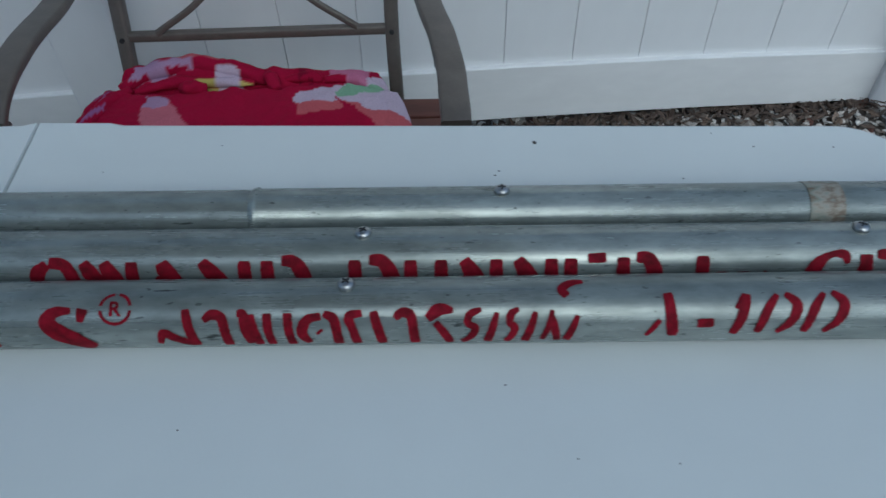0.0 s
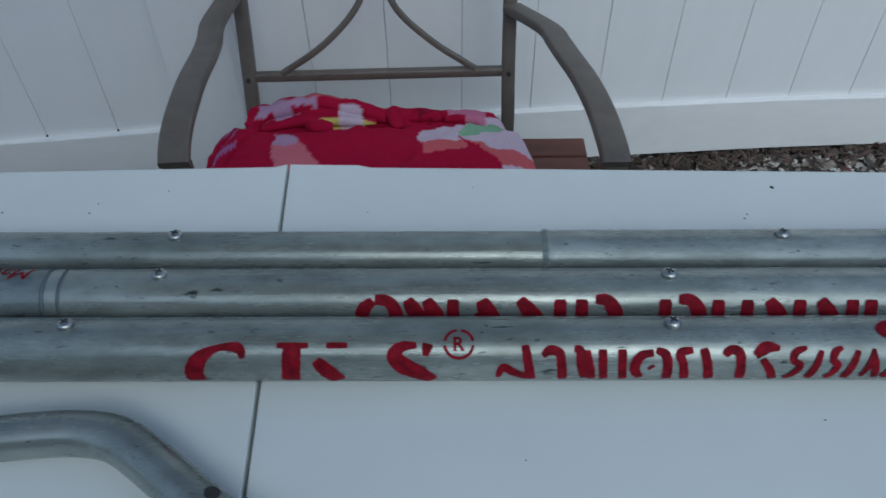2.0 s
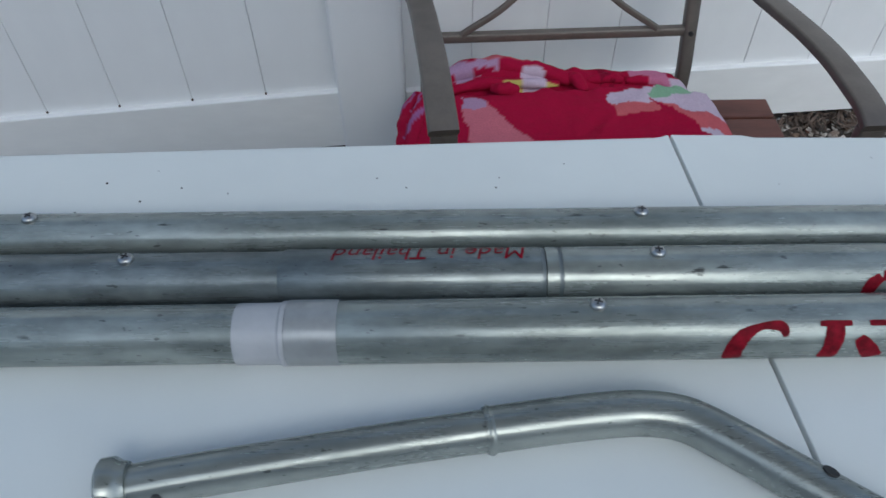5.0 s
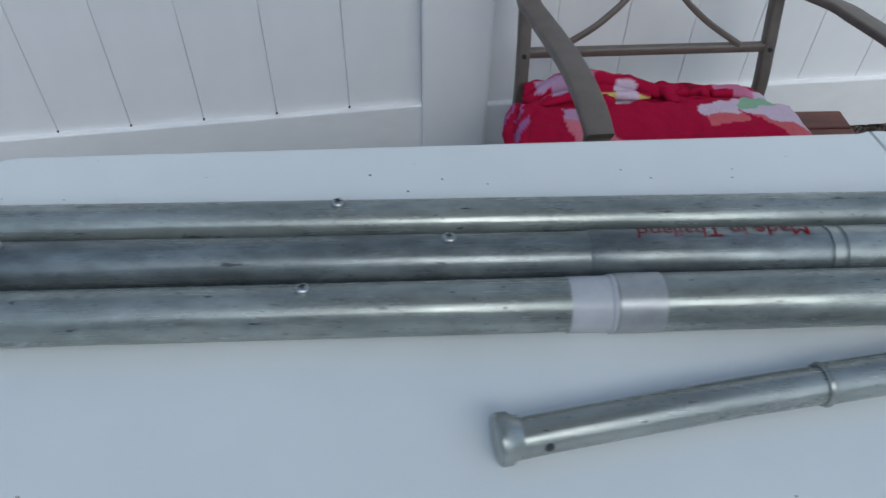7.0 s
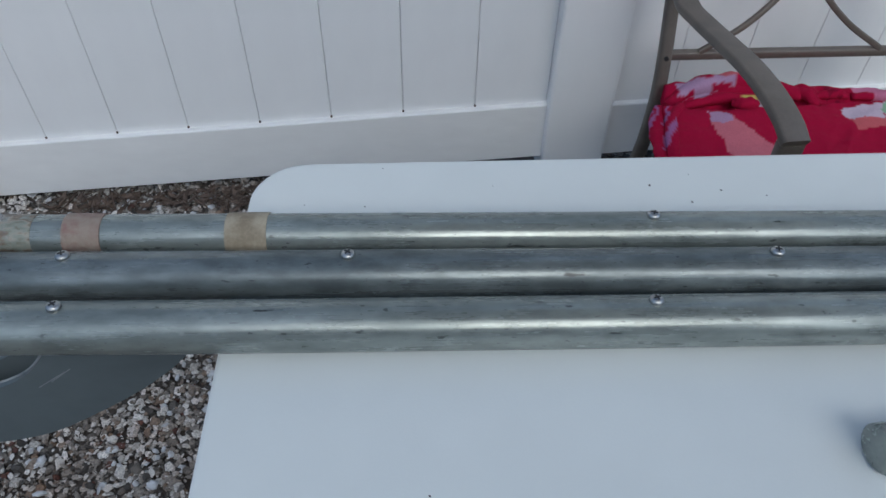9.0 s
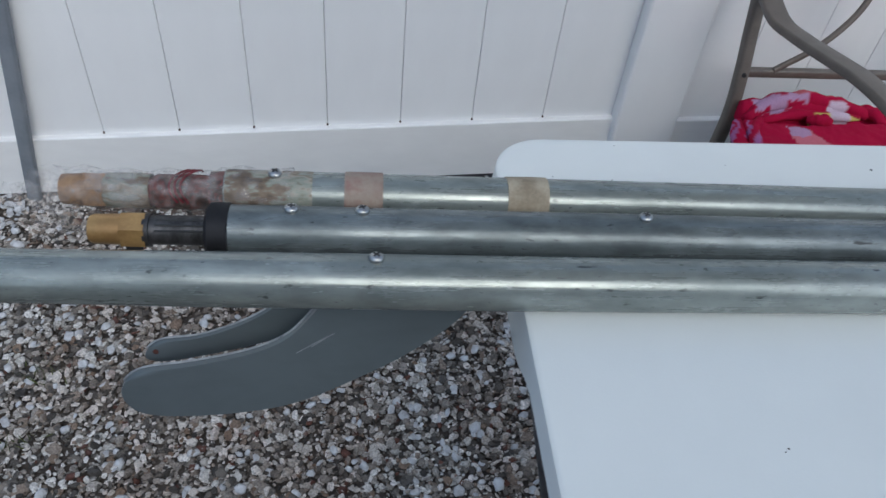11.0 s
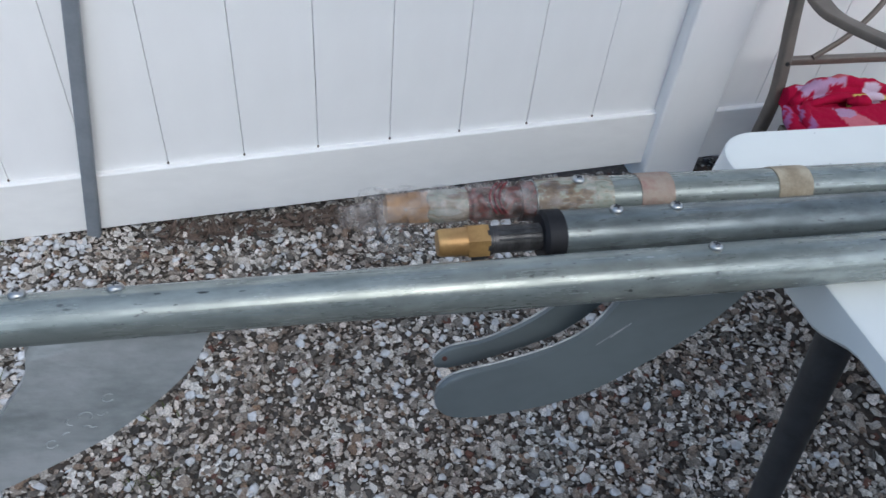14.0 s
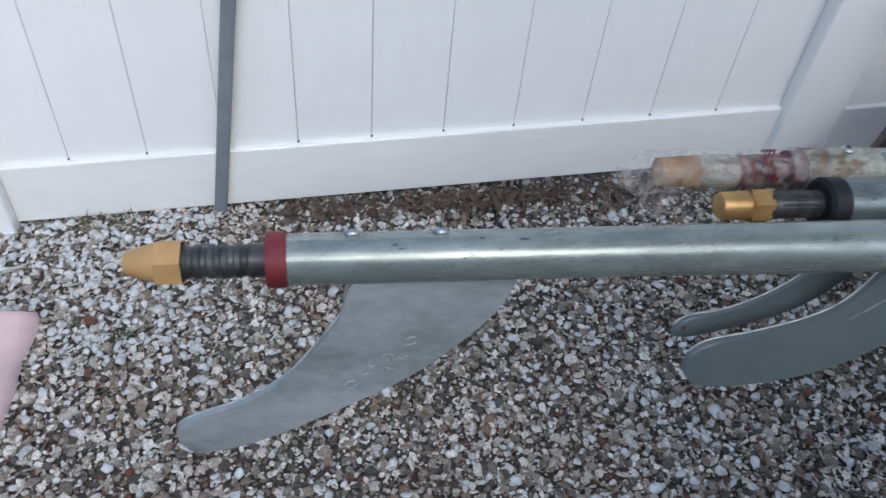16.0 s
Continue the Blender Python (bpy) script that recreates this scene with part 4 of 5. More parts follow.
for fx, fy, fz, ln, wd, seed in ((-1.596, 0.480, 0.7440, 0.050, 0.024, 1), (-1.628, 0.488, 0.7600, 0.034, 0.022, 5), (-1.560, 0.484, 0.7780, 0.040, 0.012, 9), (-1.505, 0.482, 0.7760, 0.046, 0.010, 14)):
    tail = bmesh.new()
    rows = []
    for i in range(12):
        f = i / 11
        rows.append([tail.verts.new((fx - ln * f + 0.004 * noise.noise((f * 6, j, seed)), fy - 0.004 * j / 2 + 0.006 * noise.noise((f * 5, j * 0.7, seed + 3)),
                                     fz + wd * (0.5 - j / 6) * (1 - 0.45 * f) + 0.007 * noise.noise((f * 5, j * 0.6, seed + 8)))) for j in range(7)])
    for a, b in zip(rows, rows[1:]):
        for j in range(6):
            tail.faces.new((a[j], a[j + 1], b[j + 1], b[j]))
    bmesh.ops.solidify(tail, geom=tail.faces[:], thickness=0.0002)
    part("film_flap", tail, M_FILM, tube, "loose flap of clear film", True)
for k in range(3):
    pts = [on_tube(axis1, 0.0165, -1.530 - 0.004 * k - 0.006 * math.sin(a * 0.5), 10 + 14 * a) for a in range(11)]
    part("twine", sweep([tuple(p) for p in pts], circle(0.0008, 6)), M_RED, tube, "dull red twine")
fin(tube, axis1, [(-1.330, 0.744), (-1.404, 0.744), (-1.430, 0.710), (-1.452, 0.682), (-1.474, 0.662), (-1.502, 0.645), (-1.537, 0.632), (-1.570, 0.627), (-1.583, 0.616), (-1.577, 0.609),
                  (-1.544, 0.613), (-1.482, 0.629), (-1.450, 0.645), (-1.422, 0.668), (-1.385, 0.694), (-1.345, 0.720), (-1.330, 0.744)], M_FIN, "grey swept rudder fin with a hole", 0.005)
hb = bmesh.new()
bmesh.ops.create_cone(hb, cap_ends=True, segments=14, radius1=0.0024, radius2=0.0024, depth=0.0064)
hb.transform(Matrix.Translation((-1.574, axis1(-1.57)[0] - 0.30 * (0.76 - 0.618), 0.618)) @ Matrix.Rotation(radians(90 - 17), 4, 'X'))
part("rivet", hb, M_RUST, tube, "rusty rivet in the fin tip")

# ---- bent handle tube lying on the table ----
bend = thing("bent_tube", (-0.6, 0.32, TZ), "bent galvanised steel handle tube with a flanged end cap", "steel tube")
zc = TZ + 0.0132
line = [(-0.838, 0.3000, TZ + 0.0135), (-0.80, 0.3070, zc), (-0.70, 0.3230, zc), (-0.632, 0.3325, zc)]
sharp(part("tube", sweep(spline(line, 4), circle(0.0127, 28)), M_BEND, bend), 50)
line = [(-0.634, 0.3323, zc + 0.0005), (-0.60, 0.3370, zc + 0.0005), (-0.565, 0.3408, zc + 0.001), (-0.538, 0.3420, zc + 0.001), (-0.514, 0.3375, zc + 0.001), (-0.490, 0.3225, zc + 0.001), (-0.462, 0.3015, zc + 0.001), (-0.42, 0.2705, zc + 0.001), (-0.36, 0.2265, zc + 0.001), (-0.32, 0.1970, zc + 0.001)]
outer = sharp(part("bent_sleeve", sweep(spline(line, 6), circle(0.0139, 28)), M_BEND, bend, "wider bent sleeve"), 50)
wl = [(-0.6290, 0.3330, zc), (-0.6310, 0.3327, zc), (-0.6335, 0.3324, zc)]
sharp(part("weld", sweep(wl, lambda i: circle((0.0144, 0.0152, 0.0138)[i], 28)), M_BEND, bend, "weld bead"), 50)
d = Vector((0.99, 0.155, 0)).normalized()
c = Vector((-0.8405, 0.3000, TZ + 0.0166))
cap = [tuple(c + d * t) for t in (-0.0095, -0.0080, -0.0015, 0.0020, 0.0060)]
sharp(part("end_cap", sweep(cap, lambda i: circle((0.0150, 0.0166, 0.0166, 0.0140, 0.0126)[i], 30)), M_BEND, bend, "flanged end cap"), 40)


def hole(at, normal, r):
    bm = bmesh.new()
    bmesh.ops.create_cone(bm, cap_ends=True, segments=18, radius1=r, radius2=r, depth=0.0016)
    turn = Vector((0, 0, 1)).rotation_difference(Vector(normal)).to_matrix().to_4x4()
    bm.transform(Matrix.Translation(at) @ turn)
    return bm


part("bolt_hole", hole(Vector((-0.4500, 0.2925, zc + 0.001)) + Vector((0.30, 0.41, 0.86)).normalized() * 0.0138, (0.30, 0.41, 0.86), 0.0045), M_DARK, bend, "dark drilled hole")
part("bolt_hole", hole(Vector((-0.819, 0.3035, zc)) + Vector((0.1, -0.85, 0.32)).normalized() * 0.0121, (0.1, -0.85, 0.32), 0.0030), M_DARK, bend, "dark drilled hole")

# ---- grit on the table ----
rnd = random.Random(4)
bm = bmesh.new()
spots = [(-0.047, 0.583, 0.0016), (-0.933, 0.567, 0.0011), (-0.90, 0.545, 0.0010), (-0.87, 0.56, 0.0009)]
spots += [(rnd.uniform(-1.25, 0.2), rnd.choice((rnd.uniform(0.12, 0.36), rnd.uniform(0.10, 0.30), rnd.uniform(0.52, 0.60))), rnd.uniform(0.0004, 0.0008)) for i in range(64)]
for x, y, s in spots:
    m = Matrix.Translation((x, y, TZ + s * 0.25)) @ Matrix.Rotation(rnd.uniform(0, 3), 4, 'Z') @ Matrix.Diagonal((s * 1.4, s, s * 0.5, 1))
    bmesh.ops.create_icosphere(bm, subdivisions=1, radius=1, matrix=m)
tagged(part("grit", bm, M_SPECK), "dark grit specks scattered on the white tabletop", "grit", kind="stuff")

# ---- patio chair ----
chair = thing("patio_chair", (-0.42, 1.05, 0.05), "bronze metal patio armchair with a brown seat beside the fence", "chair")
for x, y, s in ((-0.682, 1.265, -1), (-0.213, 1.280, 1)):
    gz = ground_z(x, y + 0.05)
    pts = spline([(x - 0.010 * s * -1, y + 0.045, gz), (x + 0.004 * s, y - 0.010, 0.20), (x + 0.002 * s, y - 0.022, 0.34), (x, y, 0.432), (x, y + 0.030, 0.52), (x, y + 0.07, 0.66), (x, y + 0.10, 0.80)], 4)
    sharp(part("back_post", sweep([tuple(p) for p in pts], rounded_rect(0.024, 0.024, 0.006), ups=(0, 1, 0)), M_CHAIR, chair), 40)
    bm = bmesh.new()
    bmesh.ops.create_cone(bm, cap_ends=True, segments=14, radius1=0.0045, radius2=0.004, depth=0.004)
    bm.transform(Matrix.Translation((x, y - 0.0135, 0.434)) @ Matrix.Rotation(radians(90), 4, 'X'))
    part("bolt", bm, M_DARK, chair, "dark bolt head")
rail_y = lambda x: 1.265 + 0.015 * (x + 0.682) / 0.469
for z0, dy in ((0.434, 0.0), (0.655, 0.068)):
    sharp(part("back_rail", sweep([(x, rail_y(x) + dy, z0) for x in (-0.675, -0.55, -0.447, -0.33, -0.22)], rounded_rect(0.016, 0.018, 0.005)), M_CHAIR, chair), 40)
for s in (-1, 1):
    xm = -0.447
    curve = spline([(xm + s * 0.174, 1.268 + 0.006 * s, 0.442), (xm + s * 0.098, 1.282 + 0.006 * s, 0.488), (xm + s * 0.036, 1.300, 0.545), (xm + s * 0.016, 1.318, 0.600), (xm + s * 0.036, 1.334, 0.652)], 6)
    sharp(part("cross_bar", sweep([tuple(p) for p in curve], rounded_rect(0.011, 0.010, 0.003), ups=(0, 1, 0)), M_CHAIR, chair, "curved back bar"), 40)
ARMS = ([(-0.684, 1.285, 0.585), (-0.697, 1.19, 0.578), (-0.688, 1.13, 0.580), (-0.681, 1.075, 0.587), (-0.676, 1.02, 0.596), (-0.671, 0.97, 0.603), (-0.666, 0.92, 0.606), (-0.662, 0.875, 0.605), (-0.658, 0.838, 0.599), (-0.655, 0.812, 0.588)],
        [(-0.211, 1.300, 0.545), (-0.158, 1.21, 0.553), (-0.147, 1.155, 0.559), (-0.138, 1.10, 0.565), (-0.125, 1.04, 0.568), (-0.117, 0.985, 0.570), (-0.111, 0.94, 0.568), (-0.109, 0.895, 0.568), (-0.107, 0.868, 0.564), (-0.106, 0.848, 0.556)])
for k in ARMS:
    pts = [tuple(p) for p in spline(k, 4)]
    sharp(part("arm", sweep(pts, rounded_rect(0.038, 0.015, 0.004), ups=(0.0, 0.35, 1)), M_CHAIR, chair, "curved flat armrest"), 40)
    ex, ey, ez = k[-1]
    foot = [(ex, ey + 0.010, ez - 0.006), (ex, ey + 0.008, ez - 0.05), (ex, ey, 0.40), (ex, ey - 0.01, 0.22), (ex, ey - 0.02, ground_z(ex, ey - 0.02))]
    sharp(part("front_leg", sweep(foot, rounded_rect(0.034, 0.020, 0.005), ups=(0, 1, 0)), M_CHAIR, chair), 40)
for i in range(7):
    y0 = 0.80 + i * 0.056
    part("seat_slat", box(-0.690, -0.078, y0, y0 + 0.050, 0.336, 0.352, 0.003, 2), M_SEAT, chair)
for x in (-0.686, -0.09):
    sharp(part("seat_rail", box(x - 0.012, x + 0.012, 0.80, 1.18, 0.312, 0.3355, 0.003), M_CHAIR, chair))

# ---- towel on the seat ----
RED, DEEP, PEACH, LILAC, PALE, MAUVE, GREEN, LIME = (0.335, 0.003, 0.036), (0.20, 0.003, 0.025), (0.50, 0.11, 0.125), (0.40, 0.25, 0.38), (0.56, 0.45, 0.54), (0.50, 0.17, 0.28), (0.26, 0.42, 0.27), (0.55, 0.45, 0.12)


def in_quad(x, y, q):
    inside = False
    for (x0, y0), (x1, y1) in zip(q, q[1:] + q[:1]):
        if (y0 > y) != (y1 > y) and x < (x1 - x0) * (y - y0) / (y1 - y0) + x0:
            inside = not inside
    return inside


def print_of_towel(x, y):
    """The towel's colours: crimson with peach, lilac, pale and green print, plus darker patches."""
    x, y = x + 0.009 * noise.noise((x * 40, y * 40, 1)), y + 0.009 * noise.noise((x * 40, y * 40, 7))
    # side edge: dull purple streaks over the crimson
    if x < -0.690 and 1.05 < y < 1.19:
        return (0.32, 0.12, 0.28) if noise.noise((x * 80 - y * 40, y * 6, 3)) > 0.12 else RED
    if in_quad(x, y, [(-0.626, 1.146), (-0.588, 1.142), (-0.545, 1.080), (-0.49, 1.02), (-0.49, 0.96), (-0.60, 0.96)]):
        return LILAC if y > 1.118 and x < -0.58 else (0.52, 0.15, 0.19)
    if in_quad(x, y, [(-0.374, 1.156), (-0.322, 1.164), (-0.300, 1.140), (-0.29, 1.105), (-0.368, 1.098)]):
        return PALE if y > 1.128 else PEACH
    if in_quad(x, y, [(-0.306, 1.148), (-0.262, 1.186), (-0.200, 1.178), (-0.205, 1.160), (-0.296, 1.138)]):
        return GREEN
    if x > -0.300 + (1.14 - y) * 0.9 and y < 1.165:
        s = y + 0.25 * (x + 0.25) + 0.006 * math.sin(x * 70)
        return PALE if s > 1.112 else (PEACH if s > 1.078 else (PALE if s > 1.052 else (RED if s > 1.01 else PEACH)))
    if y > 1.178:
        if -0.325 < x < -0.255:
            return MAUVE if y > 1.205 or x > -0.29 else RED
        if x >= -0.255:
            return PALE if y < 1.215 else RED
        if -0.600 < x < -0.455:
            return (0.48, 0.11, 0.13) if y > 1.222 else (LILAC if y > 1.208 and x < -0.56 else (PALE if y < 1.208 and -0.515 < x < -0.475 else (LIME if y < 1.192 and x > -0.55 else RED)))
        if -0.665 < x <= -0.600:
            return LILAC if 1.195 < y < 1.222 else RED
        # scattered patches of darker crimson
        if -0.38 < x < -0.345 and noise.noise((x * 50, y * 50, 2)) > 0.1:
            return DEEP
    return RED


def dye(ob):
    at = ob.data.color_attributes.new(name="print", type='FLOAT_COLOR', domain='POINT')
    for v, c in zip(ob.data.vertices, at.data):
        c.color = (*print_of_towel(v.co.x, v.co.y), 1)
    return ob


bm = bmesh.new()
NX, NY = 150, 100
SKY = ((-0.790, 0.356), (-0.758, 0.372), (-0.715, 0.385), (-0.678, 0.400), (-0.645, 0.408), (-0.565, 0.421), (-0.506, 0.416), (-0.455, 0.396), (-0.424, 0.398), (-0.400, 0.394),
       (-0.352, 0.388), (-0.313, 0.389), (-0.256, 0.386), (-0.234, 0.374), (-0.204, 0.365), (-0.180, 0.358), (-0.160, 0.355))


def towel_top(x, y):
    ridge = float(np.interp(x, [k[0] for k in SKY], [k[1] for k in SKY]))
    low = 0.353 + 0.030 * min(1, max(0, (x + 0.785) / 0.06)) * min(1, max(0, (-0.150 - x) / 0.07))
    crest = 1.160 + 0.010 * math.sin(x * 13) + 0.012 * noise.noise((x * 8, 0, 4))
    sheet = low + 0.010 * max(0, 1 - abs(y - crest) / 0.14)
    h = sheet if y < crest else low - 0.018 + 0.028 * math.exp(-((y - crest) / 0.010) ** 2)
    back = math.exp(-((y - 1.222) / 0.026) ** 2)
    h = h + (ridge - 0.004 - h) * back
    h += 0.006 * noise.noise((x * 9, y * 12, 2.0)) + (0.004 + 0.006 * (y > crest)) * noise.noise((x * 26, y * 30, 5.0)) + 0.002 * noise.noise((x * 70, y * 70, 8.0))
    h += 0.006 * math.exp(-((x - 0.6 * (y - 1.05) + 0.40) / 0.012) ** 2) * max(0, min(1, (1.14 - y) / 0.08))
    front = max(0, min(1, (1.275 - y) / 0.04))
    return 0.353 + max(0.002, (h - 0.353) * front)


grid = []
for j in range(NY + 1):
    row = []
    for i in range(NX + 1):
        u, v = i / NX, j / NY
        y = 0.90 + 0.355 * v
        xa = float(np.interp(y, (0.90, 1.04, 1.18, 1.255), (-0.730, -0.718, -0.694, -0.670)))
        xb = float(np.interp(y, (0.90, 1.044, 1.138, 1.20, 1.255), (-0.140, -0.164, -0.191, -0.222, -0.250)))
        x = xa + (xb - xa) * u + 0.008 * noise.noise((y * 14, 4.0, u))
        y += 0.012 * noise.noise((x * 10, 9.0, v)) * v
        row.append(bm.verts.new((x, y, towel_top(x, y))))
    grid.append(row)
for j in range(NY):
    for i in range(NX):
        bm.faces.new((grid[j][i], grid[j][i + 1], grid[j + 1][i + 1], grid[j + 1][i]))
rim = [e for e in bm.edges if len(e.link_faces) == 1]
ext = bmesh.ops.extrude_edge_only(bm, edges=rim)
for v in ext["geom"]:
    if isinstance(v, bmesh.types.BMVert):
        v.co.z = 0.3535 if v.co.y > 1.0 else 0.3535 - 0.03
towel = thing("beach_towel", (-0.46, 1.08, 0.353), "crumpled crimson beach towel with pale print on the chair seat", "towel")
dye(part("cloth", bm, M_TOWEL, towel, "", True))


def roll_of_cloth(knots, r, name, label):
    pts = [tuple(p) for p in spline(knots, 10)]
    n = len(pts) - 1
    b = sweep(pts, lambda i: [(s * (1 + 0.35 * noise.noise((i * 0.17, s * 90, 2))), w * (0.85 + 0.35 * noise.noise((i * 0.2, w * 90, 6)))) for s, w in circle(r * (0.75 + 0.35 * math.sin(math.pi * i / n)) * (1 + 0.18 * noise.noise((i * 0.4, r * 900, 1))), 20)])
    return dye(part(name, b, M_TOWEL, towel, label, True))


roll_of_cloth([(-0.682, 1.185, 0.378), (-0.635, 1.214, 0.394), (-0.56, 1.224, 0.404), (-0.49, 1.216, 0.398), (-0.43, 1.205, 0.386)], 0.016, "fold", "rolled towel fold")
roll_of_cloth([(-0.660, 1.178, 0.378), (-0.60, 1.192, 0.386), (-0.52, 1.192, 0.388), (-0.45, 1.195, 0.384)], 0.010, "fold", "rolled towel fold")
roll_of_cloth([(-0.44, 1.215, 0.384), (-0.424, 1.200, 0.392), (-0.408, 1.170, 0.386)], 0.011, "fold", "bunched towel fold")
roll_of_cloth([(-0.40, 1.208, 0.380), (-0.36, 1.213, 0.383), (-0.335, 1.208, 0.378)], 0.010, "fold", "rolled towel fold")
roll_of_cloth([(-0.33, 1.205, 0.382), (-0.28, 1.205, 0.382), (-0.245, 1.188, 0.374), (-0.222, 1.160, 0.370)], 0.011, "fold", "rolled towel fold")
roll_of_cloth([(-0.570, 1.172, 0.392), (-0.548, 1.162, 0.398), (-0.526, 1.168, 0.392)], 0.012, "fold", "small curled towel fold")
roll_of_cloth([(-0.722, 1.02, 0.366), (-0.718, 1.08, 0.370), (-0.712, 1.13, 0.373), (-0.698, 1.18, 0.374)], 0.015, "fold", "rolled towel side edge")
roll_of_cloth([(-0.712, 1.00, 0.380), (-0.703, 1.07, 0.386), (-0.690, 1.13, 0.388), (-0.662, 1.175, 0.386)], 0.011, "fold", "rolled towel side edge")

# ---- pink cloth on the gravel ----
bm = bmesh.new()
grid = []
for j in range(21):
    row = []
    for i in range(25):
        u, v = i / 24, j / 20
        x, y = -2.79 + 0.36 * u - 0.035 * v + 0.03 * v * u, 0.66 + 0.38 * v
        edge = min(1, min(u, 1 - u, v, 1 - v) * 9)
        row.append(bm.verts.new((x + 0.006 * noise.noise((v * 5, 1, 2)), y, 0.018 + 0.045 * math.sqrt(edge) + 0.006 * noise.noise((x * 12, y * 12, 3)))))
    grid.append(row)
for j in range(20):
    for i in range(24):
        bm.faces.new((grid[j][i], grid[j][i + 1], grid[j + 1][i + 1], grid[j + 1][i]))
ext = bmesh.ops.extrude_edge_only(bm, edges=[e for e in bm.edges if len(e.link_faces) == 1])
for v in ext["geom"]:
    if isinstance(v, bmesh.types.BMVert):
        v.co.z = 0.0
tagged(part("folded_cloth", bm, M_PINK, None, "", True), "pale pink folded cloth lying on the gravel", "cloth")


# ---- gravel ----
def stone_shapes():
    """Flat broken shell chips and a few rounder pebbles."""
    out = []
    for k in range(10):
        rr = random.Random(20 + k)
        n = 7
        th = rr.uniform(0.09, 0.20) if k < 8 else 0.36
        ang = [2 * math.pi * (i + rr.uniform(-0.32, 0.32)) / n for i in range(n)]
        rad = [rr.uniform(0.84, 1.12) for i in range(n)]
        sq = rr.uniform(0.62, 0.95)
        bend = rr.uniform(-0.34, 0.20)
        vs = []
        for zz, sc in ((-th, 0.62), (rr.uniform(-0.05, 0.05), 1.0), (th, 0.66)):
            for a, r0 in zip(ang, rad):
                x, y = r0 * sc * math.cos(a), r0 * sc * sq * math.sin(a)
                vs.append((x, y, zz + bend * x * x + rr.uniform(-0.06, 0.06)))
        fs = []
        for lv in (0, 1):
            for i in range(n):
                fs.append((lv * n + i, lv * n + (i + 1) % n, lv * n + n + (i + 1) % n, lv * n + n + i))
        fs.append(tuple(range(2 * n, 3 * n)))
        out.append((np.array(vs), fs))
    return out


SHAPES = stone_shapes()
rng = np.random.default_rng(11)


def stone_pose(x, y, s, lift):
    yaw, tx, ty = rng.uniform(0, 6.28), rng.normal(0, 0.42), rng.normal(0, 0.42)
    m = Euler((tx, ty, yaw)).to_matrix()
    return np.array(m) * s, np.array((x, y, ground_z(x, y) + lift))


places = []
for (x0, x1, y0, y1, step) in ((-2.75, -0.70, 0.22, 1.40, 0.0086), (-0.70, 1.05, 1.10, 1.72, 0.0150), (-3.2, -2.75, 0.3, 1.4, 0.02), (-1.35, -0.70, 0.0, 0.22, 0.0090), (-0.70, 0.25, 0.05, 1.10, 0.0160)):
    for x in np.arange(x0, x1, step):
        for y in np.arange(y0, y1, step):
            places.append((x + rng.uniform(-1, 1) * step * 0.6, y + rng.uniform(-1, 1) * step * 0.6, float(np.clip(rng.lognormal(math.log(0.0062), 0.38), 0.0032, 0.0140)) * (step / 0.0090) ** 0.7, rng.uniform(0, 0.006)))
for i in range(1800):
    places.append((rng.uniform(-2.75, -0.75), rng.uniform(0.25, 1.38), rng.uniform(0.0075, 0.0120), rng.uniform(0.004, 0.008)))
for i in range(17000):
    places.append((rng.uniform(-2.75, -0.80), rng.uniform(0.30, 1.39), rng.uniform(0.0026, 0.0050), rng.uniform(0.001, 0.006)))
V, Fc, base = [], [], 0
single = []
for x, y, s, lift in places:
    if -1.93 < x < -1.60 and 0.44 < y < 0.70 and lift > 0.0048 and len(single) < 300:
        single.append((x, y, s, lift))
        continue
    v, f = SHAPES[int(rng.integers(10))]
    m, p = stone_pose(x, y, s, lift)
    V.append(v @ m.T + p)
    Fc += [tuple(q + base for q in face) for face in f]
    base += len(v)
me = bpy.data.meshes.new("gravel")
me.from_pydata(np.concatenate(V).tolist(), [], Fc)
gravel = link_mesh("gravel", me, M_STONE, ground)
V, Fc, base = [], [], 0
for i in range(2100):
    # shells from 1300 on whiten the far left corner in place of sky light
    x, y = (rng.uniform(-2.75, -0.75), rng.uniform(0.10, 1.38)) if i < 1300 else (rng.uniform(-2.75, -2.12), rng.uniform(0.92, 1.37))
    v, f = SHAPES[int(rng.integers(7))]
    m, p = stone_pose(x, y, float(np.clip(rng.lognormal(math.log(0.0088), 0.25), 0.0055, 0.0145)), rng.uniform(0.007, 0.010))
    V.append(v @ m.T + p)
    Fc += [tuple(q + base for q in face) for face in f]
    base += len(v)
me = bpy.data.meshes.new("shells")
me.from_pydata(np.concatenate(V).tolist(), [], Fc)
tagged(link_mesh("shells", me, M_SHELL, ground, "", True), "bleached broken shells among the gravel, extra ones imitating sky light at far left", "", kind="stuff")
tagged(gravel, "loose grey, white and tan shell gravel", "", kind="stuff")
meshes = []
for v, f in SHAPES:
    me = bpy.data.meshes.new("stone")
    me.from_pydata(v.tolist(), [], f)
    me.materials.append(M_STONE1)
    meshes.append(me)
for x, y, s, lift in single:
    ob = new("stone", meshes[int(rng.integers(10))])
    ob.parent = ground
    m, p = stone_pose(x, y, s, lift)
    ob.matrix_basis = Matrix.Translation(Vector(p)) @ Matrix(m.tolist()).to_4x4()

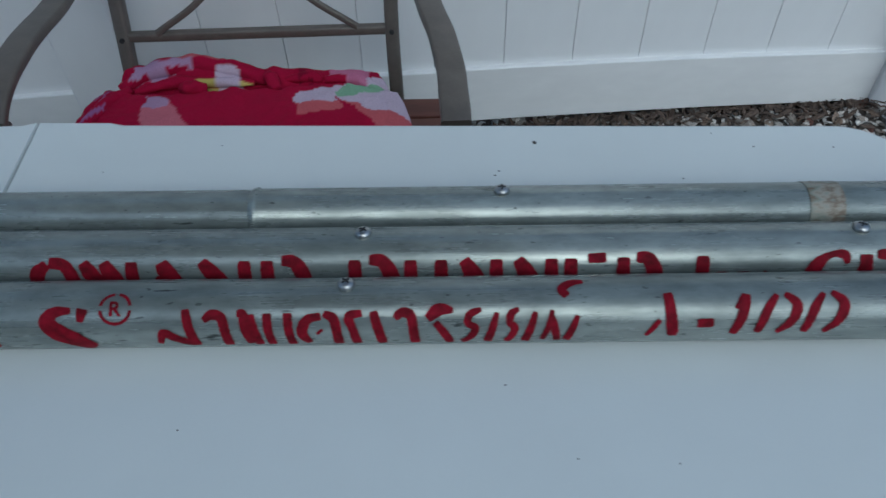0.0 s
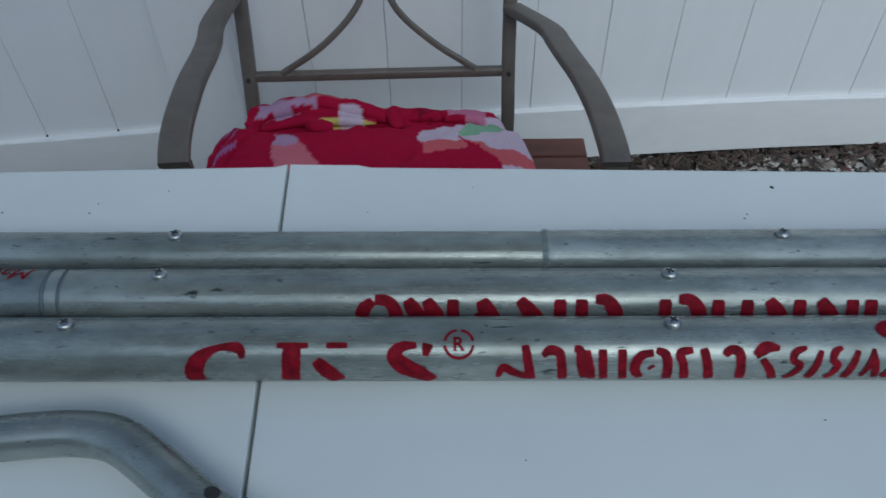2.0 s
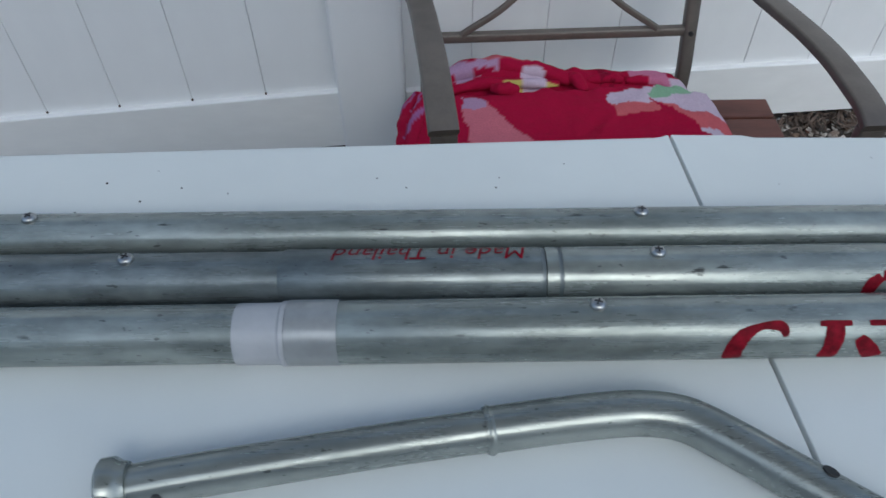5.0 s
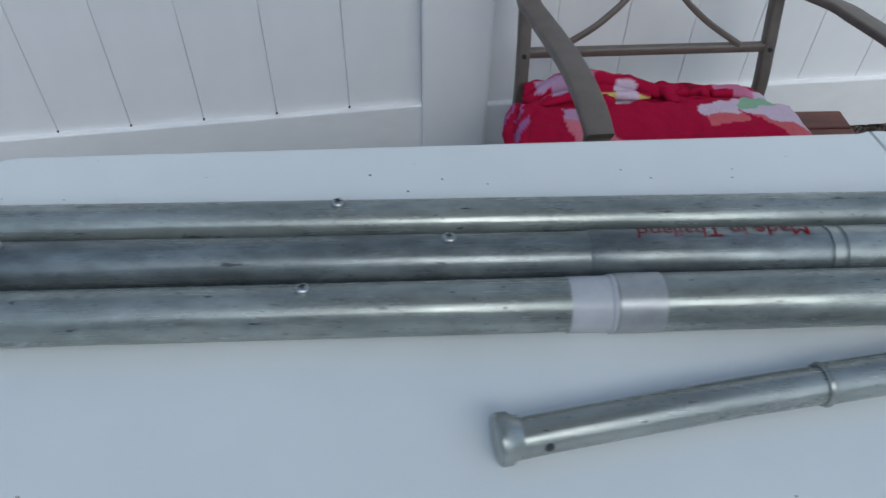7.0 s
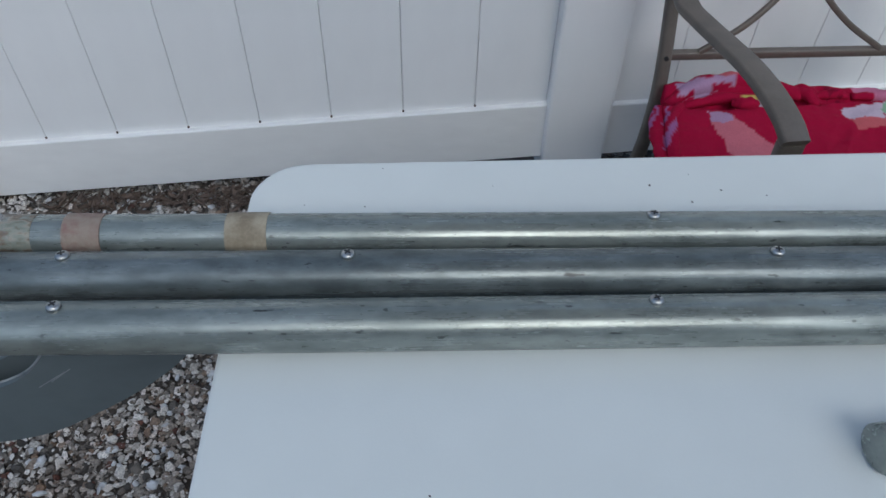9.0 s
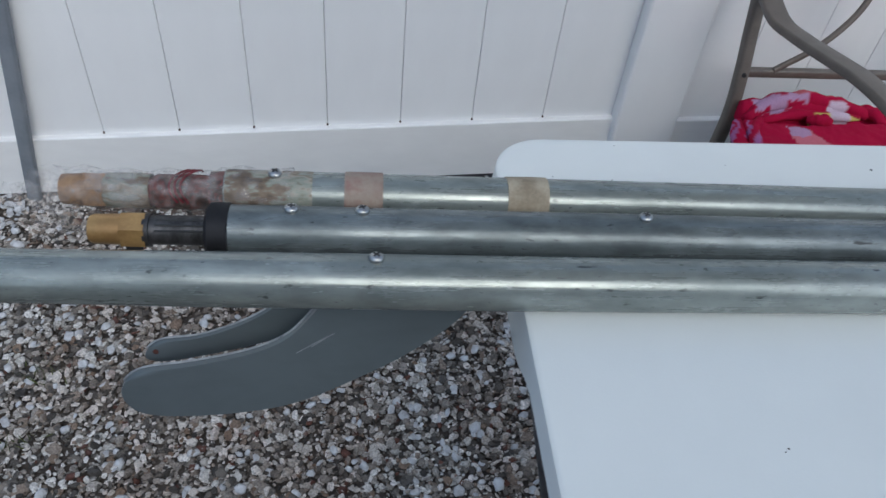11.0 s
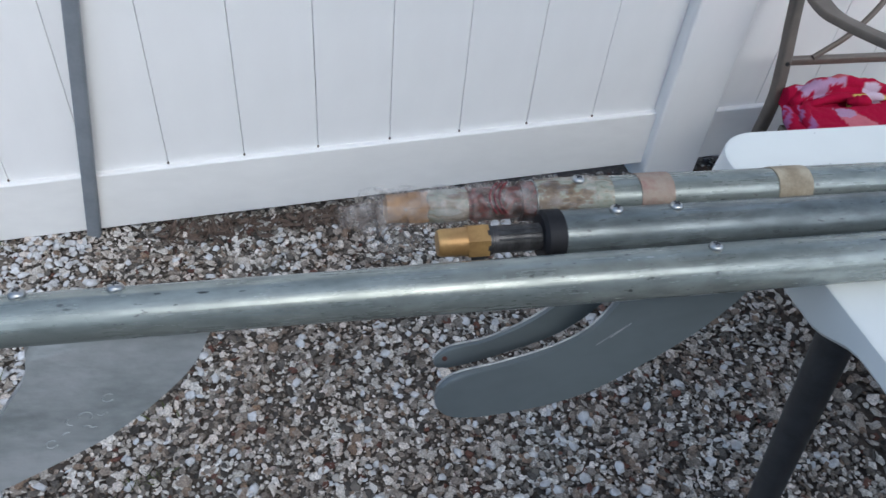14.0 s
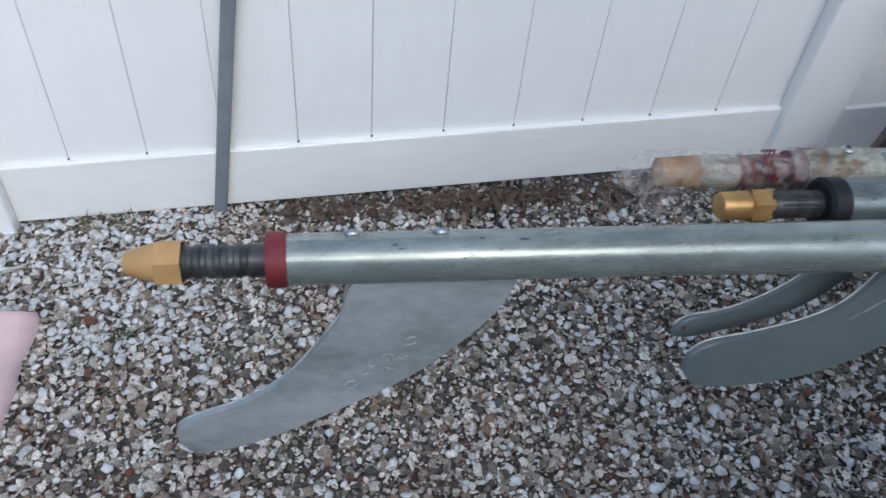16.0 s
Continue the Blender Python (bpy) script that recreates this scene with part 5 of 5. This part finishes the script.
# ---- a dark twig lying near the fence ----
tw = part("twig", sweep([tuple(p) for p in spline([(-1.530, 1.312, 0.026), (-1.522, 1.285, 0.030), (-1.524, 1.258, 0.030), (-1.512, 1.228, 0.026), (-1.492, 1.213, 0.022)], 5)], circle(0.0042, 8)), M_RUBBER, None, "", True)
tagged(tw, "short dark bent twig lying on the gravel", "twig")

# ---- leaf litter and sprigs along the fence ----
V, Fc, base = [], [], 0
for i in range(1350):
    x = rng.uniform(-2.0, 1.0)
    fy = 1.36 + 0.021 * x if x < -0.75 else 1.36 + 0.14 * (x + 0.72)
    y = fy - abs(rng.normal(0, 0.035)) + 0.02
    ln, w = rng.uniform(0.006, 0.030), rng.uniform(0.0015, 0.006)
    v = np.array(((-ln, 0, 0), (-ln * 0.3, w, 0.002), (ln * 0.5, w * 0.8, 0.001), (ln, 0, 0.003), (ln * 0.4, -w, 0.0), (-ln * 0.4, -w, 0.003)))
    m = np.array(Euler((rng.normal(0, 0.4), rng.normal(0, 0.25), rng.uniform(0, 6.28))).to_matrix())
    V.append(v @ m.T + np.array((x, y, ground_z(x, y) + rng.uniform(0.008, 0.016))))
    Fc += [[base, base + 1, base + 2, base + 3], [base, base + 3, base + 4, base + 5]]
    base += 6
me = bpy.data.meshes.new("leaf_litter")
me.from_pydata(np.concatenate(V).tolist(), [], Fc)
tagged(link_mesh("leaf_litter", me, M_LITTER), "dry brown leaf and bark litter along the fence foot", "leaf litter", kind="stuff")
V, Fc, base = [], [], 0
for cx, cy, n, sp in ((-2.37, 1.31, 60, 0.035), (-1.98, 0.86, 30, 0.02), (-1.96, 0.72, 24, 0.02), (-2.28, 0.98, 24, 0.025)):
    for i in range(n):
        x, y, z = cx + rng.normal(0, sp), cy + rng.normal(0, sp * 0.6), 0.006
        h, w, a = rng.uniform(0.008, 0.028), 0.0016, rng.uniform(0, 6.28)
        dx, dy = math.cos(a) * w, math.sin(a) * w
        V.append(np.array(((x - dx, y - dy, z), (x + dx, y + dy, z), (x + rng.normal(0, 0.010), y + rng.normal(0, 0.010), z + h))))
        Fc.append([base, base + 1, base + 2])
        base += 3
me = bpy.data.meshes.new("sprigs")
me.from_pydata(np.concatenate(V).tolist(), [], Fc)
tagged(link_mesh("weed_sprigs", me, M_MOSS), "small green weed sprigs growing through the gravel", "weeds", kind="stuff")
